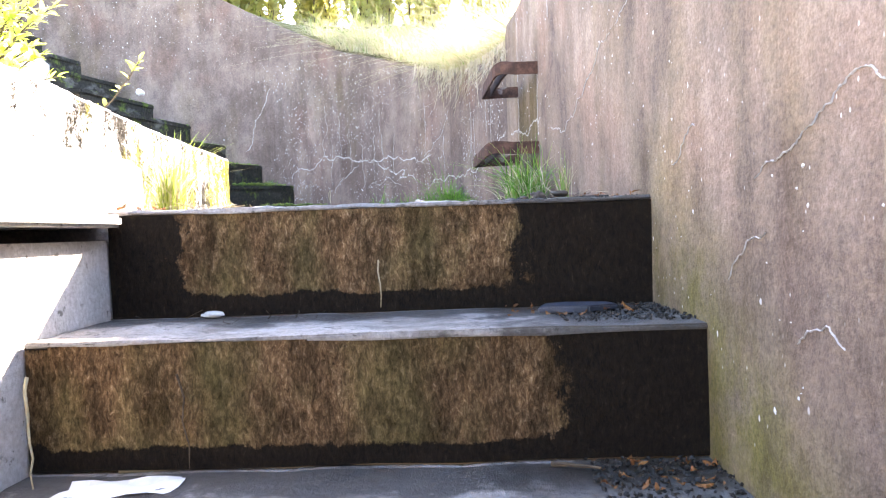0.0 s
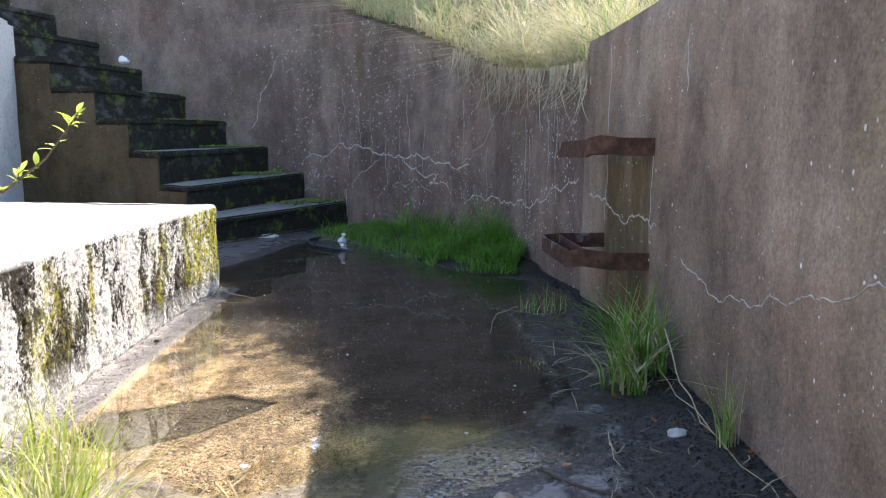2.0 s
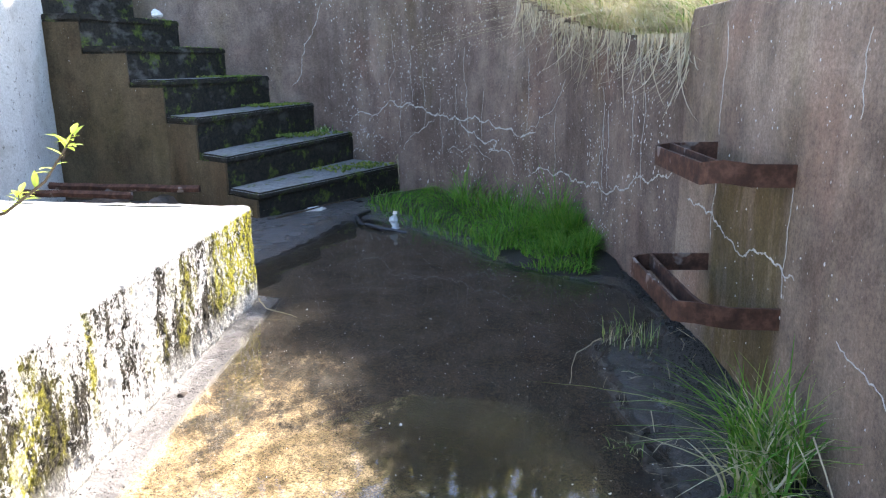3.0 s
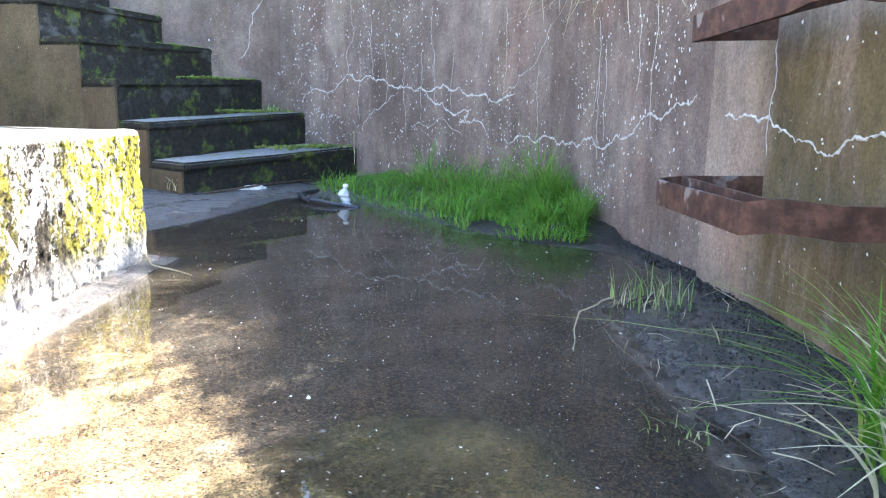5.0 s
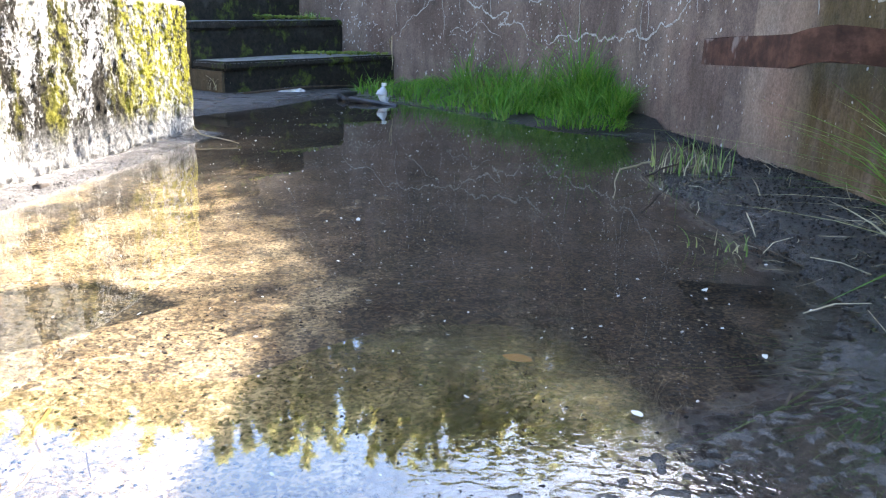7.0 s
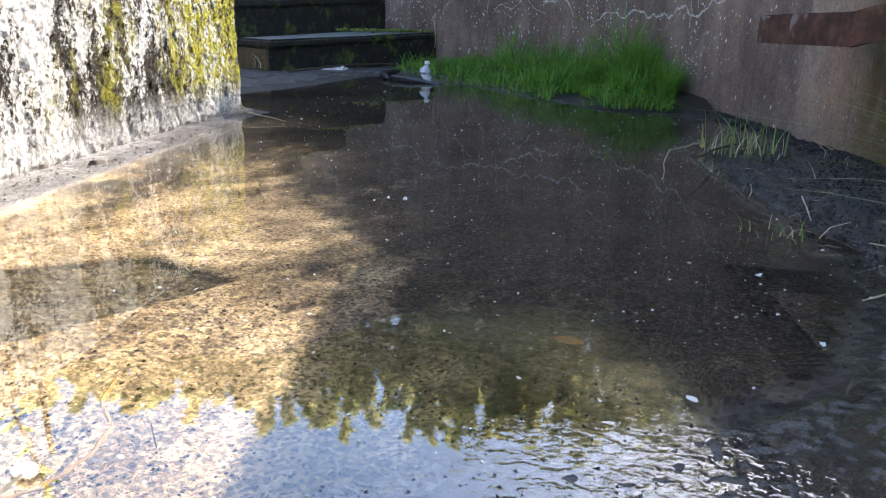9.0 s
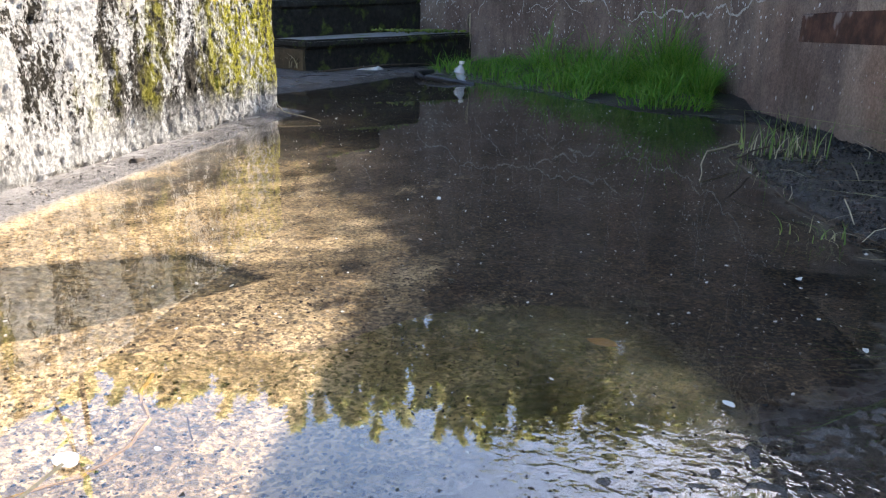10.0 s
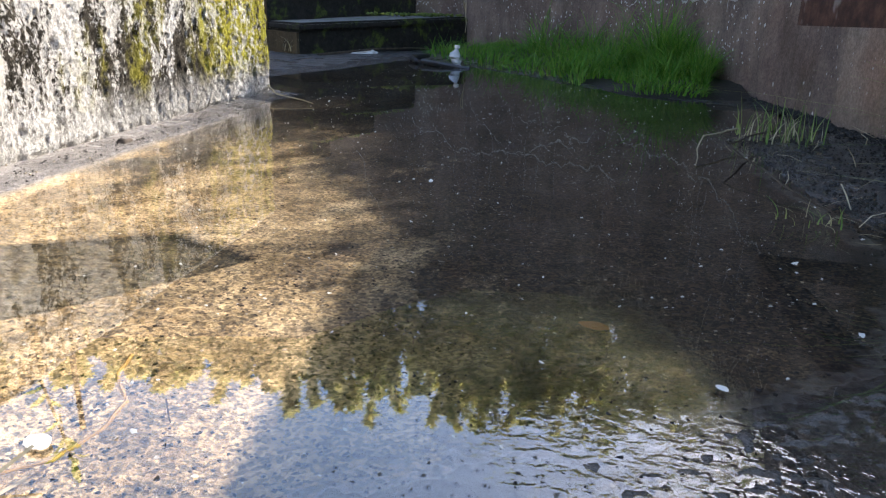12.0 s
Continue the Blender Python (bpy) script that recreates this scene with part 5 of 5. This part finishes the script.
def patch(x0, x1, y0, y1, lift=0.003, z=None):
    def place(r):
        x, y = r.uniform(x0, x1), r.uniform(y0, y1)
        return Vector((x, y, (ground_z(x, y) if z is None else z) + lift))
    return place


def edge_of_pool(r):
    x, y = r.uniform(-0.95, -0.15), r.uniform(0.45, 1.5)
    d = float(pool_distance(np.array([x]), np.array([y]))[0])
    if abs(d - 0.03) > 0.07 * (0.4 + r.random()):
        return None
    return Vector((x, y, max(ground_z(x, y), -0.001)))


def on_pool(r):
    x, y = r.uniform(-1.45, -0.15), 0.6 + 3.0 * r.random() ** 1.3
    d = float(pool_distance(np.array([x]), np.array([y]))[0])
    return Vector((x, y, 0.0006)) if d > 0.02 else None


scatter("muck", 6200, along_wall(0.02, 2.08, 0.30), M_SOIL, clod, 0.0027, 201, "crumbly black leaf mould along the wall foot", "soil")
scatter("muck", 600, along_wall(2.05, 2.9, 0.05), M_SOIL, clod, 0.008, 202, "black soil along the wall foot", "soil")
scatter("grit", 2600, edge_of_pool, M_SOIL, clod, 0.0022, 203, "dark grit stranded at the pool edge", "grit")
scatter("grit", 1100, patch(-1.0, 0.0, 0.0, 0.8), M_SOIL, clod, 0.0015, 204, "specks of dirt on the slab", "grit")
scatter("grit", 1000, patch(-1.12, 0.02, 0.322, 0.350), M_SOIL, clod, 0.0023, 205, "black dirt packed in the slab joint", "grit")
scatter("grit", 800, patch(-0.72, -0.24, 0.64, 0.86, 0.0, -0.0008), M_SOIL, clod, 0.0019, 220, "wet crumbs standing out of the shallow water", "grit")
scatter("straw_litter", 150, along_wall(0.3, 2.1, 0.34, 1.0, 0.012), M_STRAW, straw_bit, 0.026, 206, "short bits of straw over the muck", "straw")
scatter("straw_litter", 160, patch(-1.2, -0.85, 0.2, 0.65, 0.008), M_STRAW, straw_bit, 0.05, 207, "bleached straw by the sunlit tussock", "straw")
scatter("twig_litter", 90, along_wall(0.25, 1.0, 0.45, 0.9, 0.01), M_TWIG, straw_bit, 0.03, 208, "fine dark twigs over the slab", "twigs")
scatter("leaf_litter", 34, along_wall(0.05, 1.3, 0.22, 1.2, 0.012), M_DEADLEAF, dead_leaf, 0.018, 209, "brown dead leaves along the wall foot", "leaves")
scatter("leaf_litter", 40, patch(-1.2, -0.95, 0.0, 0.42, 0.01), M_DEADLEAF, dead_leaf, 0.025, 210, "rusty dead leaves beside the kerb", "leaves")
scatter("grit", 380, patch(-1.2, -0.85, 0.12, 0.45, 0.004), M_SOIL, clod, 0.0045, 211, "crumbs of soil beside the kerb", "grit")
scatter("leaf_litter", 30, patch(-0.14, 0.05, -0.46, -0.32, 0.006, -0.43), M_DEADLEAF, dead_leaf, 0.018, 212, "dead leaves in the corner of the lower step", "leaves")
scatter("muck", 420, patch(-0.14, 0.06, -0.6, -0.31, 0.004, -0.43), M_SOIL, clod, 0.005, 213, "black soil in the corner of the lower step", "soil")
scatter("muck", 420, patch(-0.16, 0.06, -0.27, -0.02, 0.004, -0.215), M_SOIL, clod, 0.004, 214, "black soil in the corner of the step", "soil")
scatter("leaf_litter", 24, patch(-0.25, 0.05, -0.2, -0.03, 0.008, -0.215), M_DEADLEAF, dead_leaf, 0.016, 215, "dead leaves on the step", "leaves")
scatter("twig_litter", 26, patch(-1.0, -0.5, -0.14, -0.03, 0.006, -0.215), M_TWIG, straw_bit, 0.03, 216, "twig ends on the step", "twigs")
scatter("floating_flecks", 1300, on_pool, M_FLECK, flake, 0.0021, 217, "pale flecks of seed and petal floating on the pool", "flecks")
scatter("floating_flecks", 40, on_pool, M_FLECK, flake, 0.006, 218, "larger pale flecks floating on the pool", "flecks")
def in_pool(r):
    x, y = r.uniform(-1.45, -0.22), 0.62 + 2.4 * r.random() ** 1.7
    d = float(pool_distance(np.array([x]), np.array([y]))[0])
    return Vector((x, y, ground_z(x, y) + 0.0015)) if d > 0.03 else None


scatter("crumbs", 9000, in_pool, M_SOIL, clod, 0.0021, 221, "dark crumbs lying on the drowned silt", "grit")
scatter("crumbs", 900, in_pool, M_SILT, clod, 0.0022, 222, "tan grains lying on the drowned silt", "grit")
scatter("twig_litter", 130, in_pool, M_TWIG, straw_bit, 0.014, 223, "short dark stems sunk in the pool", "twigs")
scatter("moss", 900, lambda r: (lambda k, u, v: Vector((CORNER[k][0] + (FAR[k][0] - CORNER[k][0]) * u - 0.26 * v, CORNER[k][1] + (FAR[k][1] - CORNER[k][1]) * u + 0.1 * v, 0.197 * (k + 1) + 0.003)))(r.randrange(6), 0.55 + 0.43 * r.random(), r.random()), M_MOSS, clod, 0.014, 219, "green moss cushions on the stair treads", "moss")


def single_leaf(at, size, turn, label, mat=M_DEADLEAF):
    ob = new("dead_leaf", mesh_of("dead_leaf", [(c[0] * 1.8, c[1] - 0.5, c[2] * 0.3) for c in LEAF], LEAF_FACES, mat))
    ob.matrix_world = pose(*at, 0, 0, turn) @ Matrix.Scale(size, 4)
    return tagged(ob, label, "leaf")


single_leaf((-0.575, 0.985, -0.010), 0.028, 70, "orange-brown dead leaf sunk in the pool")
single_leaf((-0.897, 0.712, 0.003), 0.024, 60, "white petal floating at the pool edge", M_PAPER)
single_leaf((-0.485, 0.885, 0.003), 0.012, 30, "pale yellow-white petal floating at the pool edge", M_PAPER)
M_ROOT = plain("rusty_root", (0.20, 0.11, 0.03), (0.36, 0.22, 0.07), 50, 0.8)
stick([(-0.915, 0.83, -0.004), (-0.907, 0.80, -0.003), (-0.879, 0.77, -0.003), (-0.872, 0.735, -0.003), (-0.88, 0.70, -0.002), (-0.925, 0.655, 0.0)], 0.0019, "orange-brown root lying in the shallow water", M_ROOT, "root", 0.7)["category"] = "root"
single_leaf((-0.30, 0.72, 0.014), 0.02, 110, "red-brown leaf at the pool edge")
tuft("small_plant", (-1.66, 4.45, 0.0), 16, 0.03, 0.10, 0.012, 0.8, M_LEAF, 301, label="small green seedling at the stair foot")
tuft("small_plant", (-1.95, 5.0, 0.40), 30, 0.07, 0.06, 0.004, 1.2, M_GRASS, 304, label="tiny weeds where the stair meets the wall", dry=12)
tuft("small_plant", (-2.08, 3.86, 0.02), 30, 0.05, 0.10, 0.004, 1.3, M_DRY, 307, label="dry root tangle at the stair corner")
